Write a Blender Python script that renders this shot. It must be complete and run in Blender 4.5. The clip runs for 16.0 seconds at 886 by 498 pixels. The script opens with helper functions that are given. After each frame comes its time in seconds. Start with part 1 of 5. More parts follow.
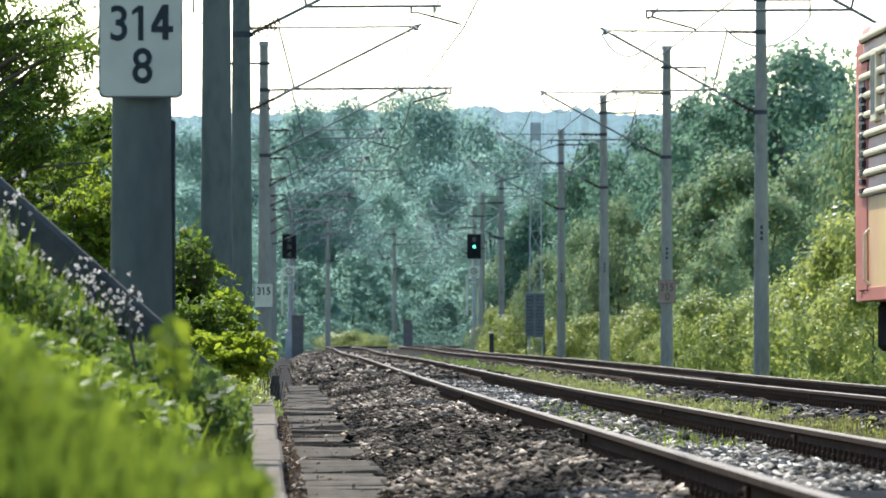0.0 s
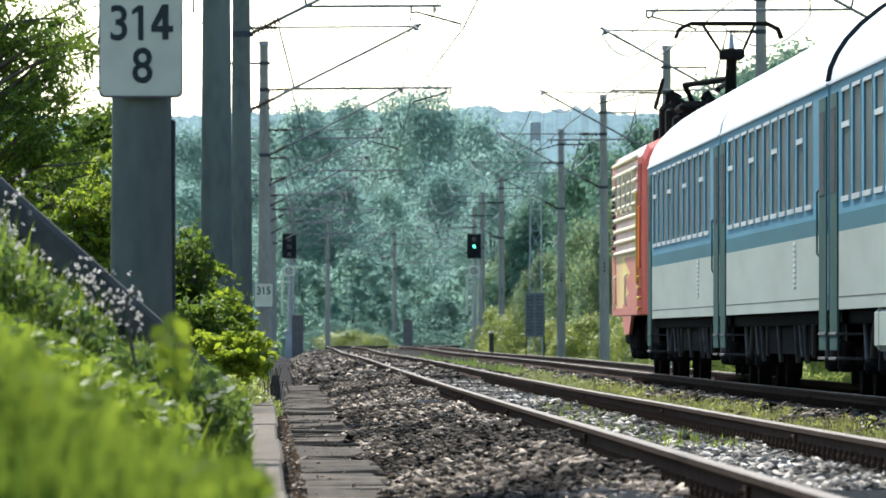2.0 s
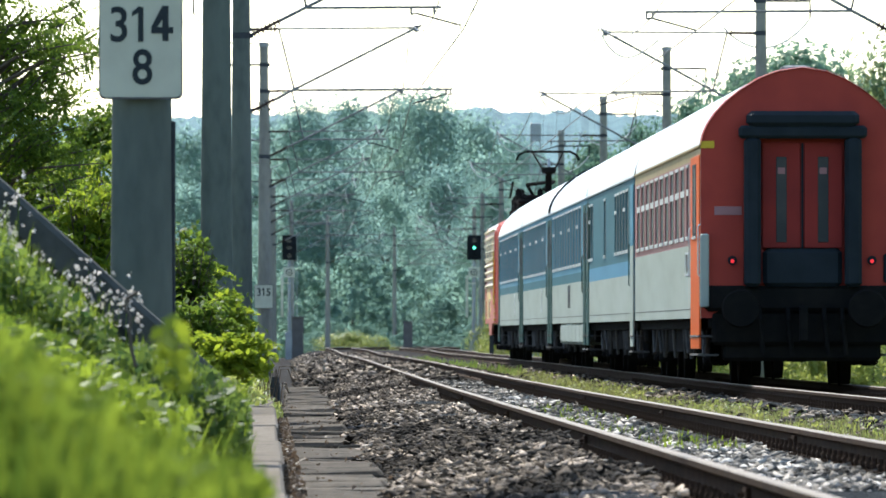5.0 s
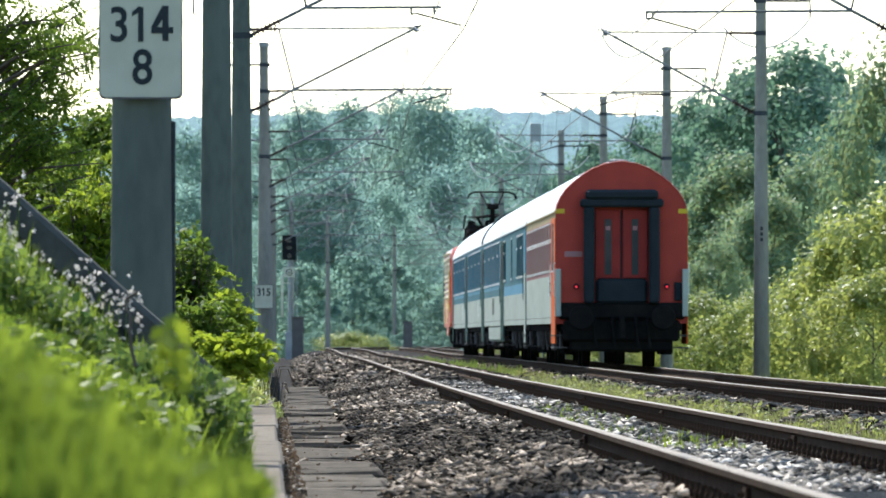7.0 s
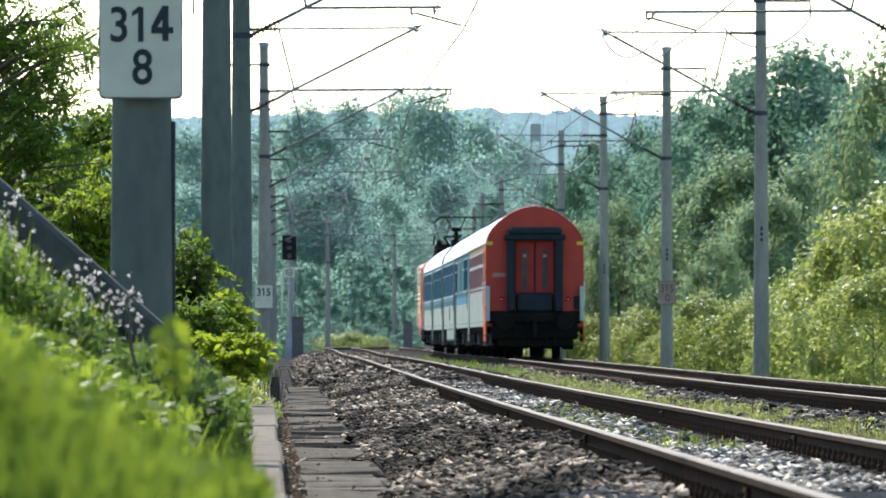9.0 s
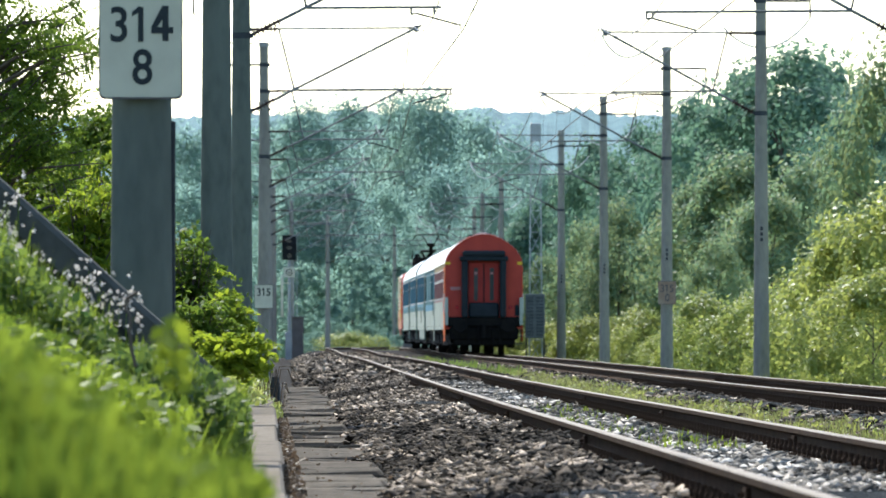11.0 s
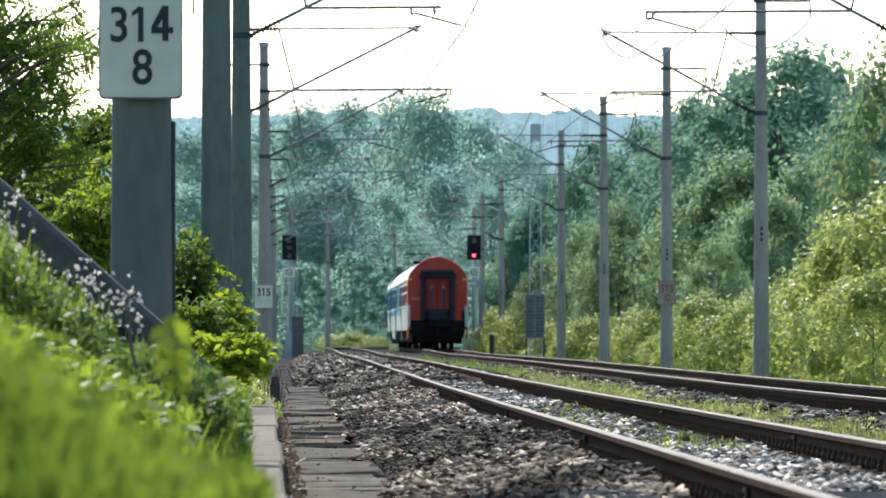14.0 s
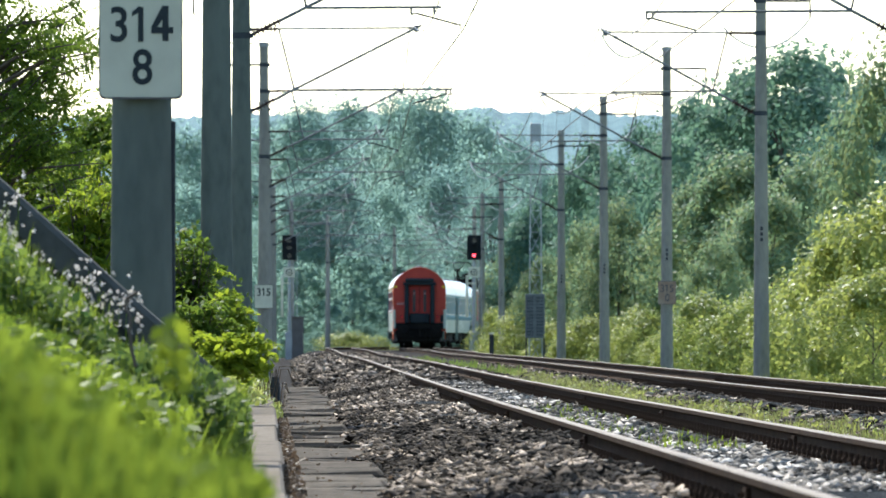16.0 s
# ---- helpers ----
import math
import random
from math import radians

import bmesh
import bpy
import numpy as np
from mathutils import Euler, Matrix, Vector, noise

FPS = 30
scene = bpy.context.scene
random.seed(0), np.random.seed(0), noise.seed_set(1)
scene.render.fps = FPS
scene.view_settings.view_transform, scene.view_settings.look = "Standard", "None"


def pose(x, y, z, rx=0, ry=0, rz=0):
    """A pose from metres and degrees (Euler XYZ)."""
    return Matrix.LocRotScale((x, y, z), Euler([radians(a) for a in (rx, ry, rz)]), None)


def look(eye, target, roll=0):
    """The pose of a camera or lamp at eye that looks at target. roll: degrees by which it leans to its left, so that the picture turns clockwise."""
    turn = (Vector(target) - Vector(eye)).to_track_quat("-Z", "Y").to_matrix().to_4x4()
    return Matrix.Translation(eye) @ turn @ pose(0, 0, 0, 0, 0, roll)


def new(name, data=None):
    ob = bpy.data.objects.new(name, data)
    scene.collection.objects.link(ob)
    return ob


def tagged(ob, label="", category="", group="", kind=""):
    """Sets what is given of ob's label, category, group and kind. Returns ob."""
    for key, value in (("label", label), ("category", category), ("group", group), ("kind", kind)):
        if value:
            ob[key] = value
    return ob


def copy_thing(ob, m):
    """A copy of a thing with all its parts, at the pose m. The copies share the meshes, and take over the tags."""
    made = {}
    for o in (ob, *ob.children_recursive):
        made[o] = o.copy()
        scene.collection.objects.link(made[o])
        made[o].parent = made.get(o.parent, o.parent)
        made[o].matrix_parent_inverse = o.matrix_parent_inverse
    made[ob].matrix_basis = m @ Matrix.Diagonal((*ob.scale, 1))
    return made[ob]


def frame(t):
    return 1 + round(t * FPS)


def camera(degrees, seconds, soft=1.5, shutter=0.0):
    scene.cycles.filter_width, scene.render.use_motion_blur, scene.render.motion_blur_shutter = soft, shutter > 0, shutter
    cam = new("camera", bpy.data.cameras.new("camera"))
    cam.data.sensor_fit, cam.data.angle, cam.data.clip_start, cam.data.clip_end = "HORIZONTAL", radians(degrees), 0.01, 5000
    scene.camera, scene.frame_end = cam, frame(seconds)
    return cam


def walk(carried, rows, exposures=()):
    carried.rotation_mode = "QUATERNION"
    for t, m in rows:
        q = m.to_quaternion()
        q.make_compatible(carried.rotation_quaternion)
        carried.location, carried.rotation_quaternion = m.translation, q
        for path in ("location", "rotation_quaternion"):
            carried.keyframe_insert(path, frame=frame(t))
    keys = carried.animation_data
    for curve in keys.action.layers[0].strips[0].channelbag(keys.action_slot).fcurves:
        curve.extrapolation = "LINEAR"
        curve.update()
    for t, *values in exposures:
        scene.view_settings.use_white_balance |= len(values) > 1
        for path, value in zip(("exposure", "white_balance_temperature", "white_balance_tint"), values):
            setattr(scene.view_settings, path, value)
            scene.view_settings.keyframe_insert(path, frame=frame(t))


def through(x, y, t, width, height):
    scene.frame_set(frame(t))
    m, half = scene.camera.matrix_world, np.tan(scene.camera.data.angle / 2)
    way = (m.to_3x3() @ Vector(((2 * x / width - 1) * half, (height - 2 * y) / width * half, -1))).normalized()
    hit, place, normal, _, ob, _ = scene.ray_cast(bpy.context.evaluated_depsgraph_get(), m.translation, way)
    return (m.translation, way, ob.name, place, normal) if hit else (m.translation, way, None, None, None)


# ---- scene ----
# ---- camera ----
F = 17500.0          # focal length in picture widths of 1568
EYE = (0.0, 0.0, 0.62)
SLOPE = -0.01569     # how far the line drifts to the left for each metre ahead
NEAR, FAR = 2.90, 7.145   # centre lines of the two tracks beside the camera
BEND, RADIUS = 559.0, 1420.0
cam = camera(math.degrees(2 * math.atan(784 / F)), 16.0, soft=1.6)
cam.data.dof.use_dof = True
cam.data.dof.focus_distance = 105.0
cam.data.dof.aperture_fstop = 16.0


def aim(tilt):
    """A pose for the camera with its axis tilt units above the level at 17.5 m."""
    return look(EYE, (0, 1000, EYE[2] + 1000 * tilt / F))


walk(cam, [(0.0, aim(160.0)), (1.0, aim(159.0)), (2.0, aim(159.5)), (3.0, aim(160.5)), (4.0, aim(161.7)), (4.6, aim(162.0)), (16.0, aim(162.0))])

# ---- light ----
SUN_AZ, SUN_EL = radians(-20), radians(47)     # from +y, positive to the right
world = bpy.data.worlds.new("world")
scene.world = world
world.use_nodes = True
wn = world.node_tree.nodes
sky = wn.new("ShaderNodeTexSky")
sky.sky_type, sky.sun_disc = "NISHITA", False
sky.sun_elevation, sky.sun_rotation = SUN_EL, SUN_AZ
sky.air_density, sky.dust_density, sky.ozone_density = 1.0, 0.8, 1.5
wn["Background"].inputs["Strength"].default_value = 0.15
world.node_tree.links.new(sky.outputs[0], wn["Background"].inputs["Color"])
sun = new("sun", bpy.data.lights.new("sun", "SUN"))
sun.data.energy, sun.data.angle, sun.data.color = 3.4, radians(0.6), (1.0, 0.95, 0.86)
way = Vector((math.sin(SUN_AZ) * math.cos(SUN_EL), math.cos(SUN_AZ) * math.cos(SUN_EL), math.sin(SUN_EL)))
sun.matrix_basis = look(way * 500, (0, 0, 0))
scene.view_settings.exposure = 1.28
scene.view_settings.use_white_balance = True
scene.view_settings.white_balance_temperature, scene.view_settings.white_balance_tint = 6220, 7

# ---- materials ----


def shader(name):
    m = bpy.data.materials.new(name)
    m.use_nodes = True
    return m, m.node_tree.nodes, m.node_tree.links, m.node_tree.nodes["Principled BSDF"]


def surface(name, colour, second=None, rough=0.7, metal=0.0, grain=8.0, stain=0.7, bump=0.3, dirt=0.35, spec=0.5, stretch=(1, 1, 1), vary=0.0):
    """A worn surface: two noises mix two colours, a fine noise gives relief. Scales in 1/m."""
    m, n, l, p = shader(name)
    second = second or tuple(c * 0.6 for c in colour)
    co = n.new("ShaderNodeTexCoord")
    mp = n.new("ShaderNodeMapping")
    mp.inputs["Scale"].default_value = stretch
    l.new(co.outputs["Object"], mp.inputs[0])
    a, b = n.new("ShaderNodeTexNoise"), n.new("ShaderNodeTexNoise")
    a.inputs["Scale"].default_value, b.inputs["Scale"].default_value = grain, stain
    a.inputs["Detail"].default_value = b.inputs["Detail"].default_value = 6
    for t in (a, b):
        l.new(mp.outputs[0], t.inputs["Vector"])
    add = n.new("ShaderNodeMath")
    add.operation = "MULTIPLY"
    l.new(a.outputs["Fac"], add.inputs[0])
    l.new(b.outputs["Fac"], add.inputs[1])
    ramp = n.new("ShaderNodeMapRange")
    ramp.inputs["From Min"].default_value, ramp.inputs["From Max"].default_value = 0.15, 0.38
    ramp.inputs["To Min"].default_value, ramp.inputs["To Max"].default_value = 0.0, dirt * 2
    l.new(add.outputs[0], ramp.inputs["Value"])
    mix = n.new("ShaderNodeMix")
    mix.data_type = "RGBA"
    mix.inputs["A"].default_value, mix.inputs["B"].default_value = (*colour, 1), (*second, 1)
    l.new(ramp.outputs[0], mix.inputs["Factor"])
    out = mix.outputs["Result"]
    if vary:
        info, hsv = n.new("ShaderNodeObjectInfo"), n.new("ShaderNodeHueSaturation")
        rr = n.new("ShaderNodeMapRange")
        rr.inputs["To Min"].default_value, rr.inputs["To Max"].default_value = 1 - vary, 1 + vary
        l.new(info.outputs["Random"], rr.inputs["Value"])
        l.new(rr.outputs[0], hsv.inputs["Value"])
        l.new(out, hsv.inputs["Color"])
        out = hsv.outputs[0]
    l.new(out, p.inputs["Base Color"])
    p.inputs["Roughness"].default_value, p.inputs["Metallic"].default_value = rough, metal
    p.inputs["Specular IOR Level"].default_value = spec
    if bump:
        bp = n.new("ShaderNodeBump")
        bp.inputs["Strength"].default_value, bp.inputs["Distance"].default_value = bump, 0.02
        l.new(a.outputs["Fac"], bp.inputs["Height"])
        l.new(bp.outputs[0], p.inputs["Normal"])
    return m


def leafy(name, low, high, third=None, through=0.45, rough=0.5, gloss=0.12, warm=0.485, bright=1.55, spread=0.55):
    """Leaves: colour varies from leaf to leaf and from bough to bough, and light shines through them."""
    m, n, l, p = shader(name)
    geo, co = n.new("ShaderNodeNewGeometry"), n.new("ShaderNodeTexCoord")
    nz = n.new("ShaderNodeTexNoise")
    nz.inputs["Scale"].default_value = 0.35
    l.new(co.outputs["Object"], nz.inputs["Vector"])
    info = n.new("ShaderNodeObjectInfo")
    s1 = n.new("ShaderNodeMath")
    s1.operation = "MULTIPLY_ADD"
    l.new(geo.outputs["Random Per Island"], s1.inputs[0])
    s1.inputs[1].default_value = spread
    l.new(nz.outputs["Fac"], s1.inputs[2])
    s2 = n.new("ShaderNodeMath")
    s2.operation = "MULTIPLY_ADD"
    l.new(info.outputs["Random"], s2.inputs[0])
    s2.inputs[1].default_value = 0.25
    l.new(s1.outputs[0], s2.inputs[2])
    ramp = n.new("ShaderNodeValToRGB")
    e = ramp.color_ramp.elements
    e[0].position, e[0].color = 0.35, (*low, 1)
    e[1].position, e[1].color = 1.0, (*high, 1)
    if third:
        e3 = e.new(1.22 / 1.3)
        e3.color = (*third, 1)
    l.new(s2.outputs[0], ramp.inputs[0])
    l.new(ramp.outputs[0], p.inputs["Base Color"])
    p.inputs["Roughness"].default_value = rough
    p.inputs["Specular IOR Level"].default_value = gloss
    tr, mx = n.new("ShaderNodeBsdfTranslucent"), n.new("ShaderNodeMixShader")
    hs = n.new("ShaderNodeHueSaturation")
    hs.inputs["Hue"].default_value, hs.inputs["Saturation"].default_value, hs.inputs["Value"].default_value = warm, 1.0, bright
    l.new(ramp.outputs[0], hs.inputs["Color"])
    l.new(hs.outputs[0], tr.inputs["Color"])
    mx.inputs[0].default_value = through
    l.new(p.outputs[0], mx.inputs[1])
    l.new(tr.outputs[0], mx.inputs[2])
    l.new(mx.outputs[0], n["Material Output"].inputs["Surface"])
    return m


def glow(name, colour, strength):
    m, n, l, p = shader(name)
    p.inputs["Base Color"].default_value = (*colour, 1)
    p.inputs["Emission Color"].default_value = (*colour, 1)
    p.inputs["Emission Strength"].default_value = strength
    return m


concrete = surface("concrete", (0.30, 0.30, 0.28), (0.17, 0.17, 0.16), 0.85, spec=0.03, grain=14, stain=1.2)
spun = surface("spun_concrete", (0.255, 0.24, 0.198), (0.155, 0.147, 0.122), 0.8, spec=0.03, grain=10, stain=0.9, bump=0.15, stretch=(1, 1, 0.4))
# spun darkened for the near masts: their shade is put into the colour
dark_spun = surface("weathered_shaded_concrete", (0.128, 0.143, 0.118), (0.072, 0.084, 0.072), 0.8, spec=0.03, grain=10, stain=0.9, bump=0.15, stretch=(1, 1, 0.4))
old_concrete = surface("old_concrete", (0.115, 0.094, 0.07), (0.012, 0.011, 0.009), 0.9, spec=0.03, grain=9, stain=2.0, bump=0.6, vary=0.25)
kerb_concrete = surface("kerb_concrete", (0.205, 0.172, 0.135), (0.055, 0.045, 0.034), 0.9, spec=0.03, grain=9, stain=2.0, bump=0.6, vary=0.15)
dark_concrete = surface("dark_concrete", (0.055, 0.057, 0.055), (0.03, 0.031, 0.029), 0.9, spec=0.03, grain=9, stain=2.0, bump=0.6)
sign_white = surface("sign_enamel", (0.56, 0.54, 0.40), (0.38, 0.355, 0.26), 0.5, grain=5, stain=3, bump=0.05, dirt=0.25)
sign_ink = surface("worn_sign_ink", (0.03, 0.036, 0.038), (0.045, 0.05, 0.05), 0.7, spec=0.1, bump=0)
sign_black = surface("sign_black", (0.012, 0.014, 0.016), None, 0.6, spec=0.1, bump=0)
galvanised = surface("galvanised_steel", (0.32, 0.34, 0.34), (0.2, 0.21, 0.21), 0.5, metal=0.6, grain=20, stain=2, bump=0.1)
dark_steel = surface("dark_steel", (0.055, 0.06, 0.065), (0.03, 0.03, 0.03), 0.85, spec=0.1, grain=20, stain=2, bump=0.2)
tube_grey = surface("grey_steel_tube", (0.17, 0.18, 0.175), (0.10, 0.10, 0.10), 0.8, spec=0.15, grain=20, stain=2, bump=0.1)
porcelain = surface("brown_insulator", (0.05, 0.035, 0.03), None, 0.8, spec=0.1, bump=0)
wire_mat = surface("weathered_copper", (0.10, 0.10, 0.095), None, 0.55, metal=0.4, bump=0)
cable_mat = surface("pale_cable", (0.55, 0.55, 0.52), None, 0.5, bump=0)
rail_steel = surface("rusty_rail", (0.058, 0.036, 0.023), (0.022, 0.014, 0.010), 0.95, spec=0.03, grain=30, stain=3, bump=0.3)
rail_head = surface("worn_rail_head", (0.23, 0.185, 0.14), (0.12, 0.088, 0.06), 0.7, spec=0.2, grain=30, stain=4, bump=0.03)
ballast_mat = surface("ballast_bed", (0.028, 0.024, 0.021), (0.014, 0.012, 0.010), 0.95, spec=0.03, grain=24, stain=1.2, bump=1.0)
soil = surface("soil", (0.10, 0.095, 0.05), (0.05, 0.06, 0.025), 0.95, spec=0.03, grain=5, stain=0.3, bump=0.8)
meadow = surface("meadow", (0.09, 0.13, 0.03), (0.06, 0.08, 0.025), 0.95, spec=0.03, grain=3, stain=0.08, bump=0.8)
bark = surface("bark", (0.12, 0.10, 0.08), (0.06, 0.05, 0.04), 0.9, spec=0.03, grain=12, stain=2, bump=0.8, stretch=(1, 1, 0.3))


def stones(name, low, high):
    m, n, l, p = shader(name)
    geo, ramp = n.new("ShaderNodeNewGeometry"), n.new("ShaderNodeValToRGB")
    e = ramp.color_ramp.elements
    e[0].color, e[1].color = (*low, 1), (*high, 1)
    mid = e.new(0.65)
    mid.color = (*[a * 0.78 + b * 0.22 for a, b in zip(low, high)], 1)
    l.new(geo.outputs["Random Per Island"], ramp.inputs[0])
    # broad dark bands across the bed: shadow put into the stone colour
    co, mp, nz = n.new("ShaderNodeTexCoord"), n.new("ShaderNodeMapping"), n.new("ShaderNodeTexNoise")
    mp.inputs["Scale"].default_value = (0.55, 0.16, 1)
    nz.inputs["Scale"].default_value, nz.inputs["Detail"].default_value = 1.0, 4
    l.new(co.outputs["Object"], mp.inputs[0])
    l.new(mp.outputs[0], nz.inputs["Vector"])
    rg = n.new("ShaderNodeMapRange")
    rg.inputs["From Min"].default_value, rg.inputs["From Max"].default_value = 0.44, 0.57
    rg.inputs["To Min"].default_value, rg.inputs["To Max"].default_value = 0.25, 1.4
    l.new(nz.outputs["Fac"], rg.inputs["Value"])
    mul = n.new("ShaderNodeMix")
    mul.data_type, mul.blend_type = "RGBA", "MULTIPLY"
    mul.inputs["Factor"].default_value = 1.0
    l.new(ramp.outputs[0], mul.inputs["A"])
    l.new(rg.outputs[0], mul.inputs["B"])
    l.new(mul.outputs["Result"], p.inputs["Base Color"])
    p.inputs["Roughness"].default_value = 0.9
    p.inputs["Specular IOR Level"].default_value = 0.04
    return m


stone_brown = stones("ballast_stone", (0.026, 0.020, 0.014), (0.44, 0.355, 0.27))
stone_grey = stones("clean_ballast_stone", (0.06, 0.053, 0.043), (0.62, 0.555, 0.47))
leaf_near = leafy("bright_leaf", (0.028, 0.062, 0.010), (0.155, 0.22, 0.022), through=0.5)
leaf_weed = leafy("weed_leaf", (0.02, 0.05, 0.018), (0.125, 0.185, 0.035), through=0.45, gloss=0.10)
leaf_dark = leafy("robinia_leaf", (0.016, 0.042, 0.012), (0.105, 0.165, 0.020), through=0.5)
# yellow-green copy of leaf_dark: sunlight put into the colour, leaf_dark serves for shade
leaf_sapling = leafy("sun_toned_sapling_leaf", (0.035, 0.085, 0.012), (0.19, 0.25, 0.02), through=0.55)
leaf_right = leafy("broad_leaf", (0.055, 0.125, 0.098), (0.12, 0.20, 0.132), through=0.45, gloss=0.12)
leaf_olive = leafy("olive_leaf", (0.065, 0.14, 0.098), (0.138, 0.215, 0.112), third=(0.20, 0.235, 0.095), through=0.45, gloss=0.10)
# distance haze is put into the next two leaf colours: pale and bluish
leaf_far = leafy("hazy_willow_leaf", (0.135, 0.212, 0.205), (0.185, 0.268, 0.215), through=0.72, gloss=0.0, warm=0.495, bright=1.6, spread=0.25)
leaf_field = leafy("hazy_shrub_leaf", (0.112, 0.185, 0.168), (0.162, 0.24, 0.182), through=0.66, gloss=0.0, spread=0.3, warm=0.49)
leaf_shrub = leafy("shrub_leaf", (0.09, 0.145, 0.04), (0.25, 0.282, 0.068), through=0.48, rough=0.45, gloss=0.28)
grass_mat = leafy("fresh_grass", (0.032, 0.07, 0.010), (0.13, 0.185, 0.02), through=0.5, rough=0.7, gloss=0.03)
dry_grass = leafy("dry_grass", (0.085, 0.11, 0.025), (0.23, 0.225, 0.085), through=0.35)
dead_leaf = leafy("dead_leaf", (0.05, 0.035, 0.02), (0.14, 0.10, 0.06), through=0.2)
flower_mat = leafy("white_blossom", (0.16, 0.14, 0.12), (0.5, 0.47, 0.42), through=0.4, rough=0.9)
# cabinet brown, greyed so that distance haze is in the colour
hazy_brown = surface("hazy_brown_paint", (0.125, 0.115, 0.105), (0.09, 0.08, 0.072), 0.8, spec=0.1, grain=6, stain=2)

# ---- building helpers ----


class Geo:
    """Collects boxes, tubes and faces of one mesh."""

    def __init__(self):
        self.v, self.f, self.m = [], [], []

    def face(self, pts, mi=0):
        k = len(self.v)
        self.v += [tuple(p) for p in pts]
        self.f.append(tuple(range(k, k + len(pts))))
        self.m.append(mi)

    def box(self, x0, x1, y0, y1, z0, z1, mi=0, b=0.0):
        """A box with its upright and long edges cut by b."""
        k = len(self.v)
        if b <= 0:
            self.v += [(x, y, z) for z in (z0, z1) for x, y in ((x0, y0), (x1, y0), (x1, y1), (x0, y1))]
            fs = [(3, 2, 1, 0), (4, 5, 6, 7), (0, 1, 5, 4), (1, 2, 6, 5), (2, 3, 7, 6), (3, 0, 4, 7)]
        else:
            ring = lambda i, z: [(x0 + i + b, y0 + i, z), (x1 - i - b, y0 + i, z), (x1 - i, y0 + i + b, z), (x1 - i, y1 - i - b, z),
                                 (x1 - i - b, y1 - i, z), (x0 + i + b, y1 - i, z), (x0 + i, y1 - i - b, z), (x0 + i, y0 + i + b, z)]
            self.v += ring(b, z0) + ring(0, z0 + b) + ring(0, z1 - b) + ring(b, z1)
            fs = [tuple(range(7, -1, -1)), tuple(range(24, 32))]
            fs += [(r * 8 + i, r * 8 + (i + 1) % 8, r * 8 + 8 + (i + 1) % 8, r * 8 + 8 + i) for r in range(3) for i in range(8)]
        self.f += [tuple(k + i for i in f) for f in fs]
        self.m += [mi] * len(fs)

    def tube(self, p, q, r, r2=None, n=8, mi=0, caps=True):
        p, q, r2 = Vector(p), Vector(q), r if r2 is None else r2
        d = (q - p).normalized()
        a = d.orthogonal().normalized()
        b = d.cross(a)
        k = len(self.v)
        for c, rad in ((p, r), (q, r2)):
            self.v += [tuple(c + rad * (math.cos(6.28318 * i / n) * a + math.sin(6.28318 * i / n) * b)) for i in range(n)]
        self.f += [(k + i, k + (i + 1) % n, k + n + (i + 1) % n, k + n + i) for i in range(n)]
        self.m += [mi] * n
        if caps:
            self.f += [tuple(range(k + n - 1, k - 1, -1)), tuple(range(k + n, k + 2 * n))]
            self.m += [mi] * 2

    def path(self, pts, r, n=6, mi=0):
        pts = [Vector(p) for p in pts]
        rings, a = [], None
        for i, p in enumerate(pts):
            t = (pts[min(i + 1, len(pts) - 1)] - pts[max(i - 1, 0)]).normalized()
            a = t.orthogonal() if a is None else a - t * a.dot(t)
            a.normalize()
            b = t.cross(a)
            rings.append([p + r * (math.cos(6.28318 * k / n) * a + math.sin(6.28318 * k / n) * b) for k in range(n)])
        self.sweep(rings, mi)

    def sweep(self, sections, mi=0, closed=True, caps=True, band=None):
        """Joins equal rings of points. band: a material for each strip."""
        k, n = len(self.v), len(sections[0])
        for s in sections:
            self.v += [tuple(p) for p in s]
        for j in range(len(sections) - 1):
            for i in range(n if closed else n - 1):
                a, b = k + j * n + i, k + j * n + (i + 1) % n
                self.f.append((a, b, b + n, a + n))
                self.m.append(band[i] if band else mi)
        if caps and closed:
            self.f += [tuple(range(k + n - 1, k - 1, -1)), tuple(range(k + (len(sections) - 1) * n, k + len(sections) * n))]
            self.m += [mi] * 2

    def mesh(self, name, mats, smooth=False):
        me = bpy.data.meshes.new(name)
        me.from_pydata(self.v, [], self.f)
        for m in mats if isinstance(mats, (list, tuple)) else [mats]:
            me.materials.append(m)
        me.polygons.foreach_set("material_index", self.m)
        me.update()
        if smooth:
            me.shade_smooth()
            me.set_sharp_from_angle(angle=radians(40))
        return me


def part(name, geo, mats, parent=None, label="", smooth=False, at=None):
    """One mesh object, under a thing or part."""
    me = geo.mesh(name, mats, smooth) if isinstance(geo, Geo) else geo
    ob = new(name, me)
    ob.parent = parent
    if at is not None:
        ob.matrix_basis = at
    return tagged(ob, label)


def thing(name, label, category, group="", at=None):
    ob = new(name)
    ob.empty_display_size = 0.2
    if at is not None:
        ob.matrix_basis = at
    return tagged(ob, label, category, group)


def npmesh(name, v, f, mat):
    """A mesh from arrays of corners and equal faces."""
    me = bpy.data.meshes.new(name)
    k = f.shape[1]
    me.vertices.add(len(v))
    me.vertices.foreach_set("co", np.ascontiguousarray(v, dtype=np.float32).ravel())
    me.loops.add(f.size)
    me.loops.foreach_set("vertex_index", np.ascontiguousarray(f, dtype=np.int32).ravel())
    me.polygons.add(len(f))
    me.polygons.foreach_set("loop_start", np.arange(0, f.size, k, dtype=np.int32))
    me.materials.append(mat)
    me.update(calc_edges=True)
    return me


def setting(ob, label, category):
    return tagged(ob, label, category, kind="structure")


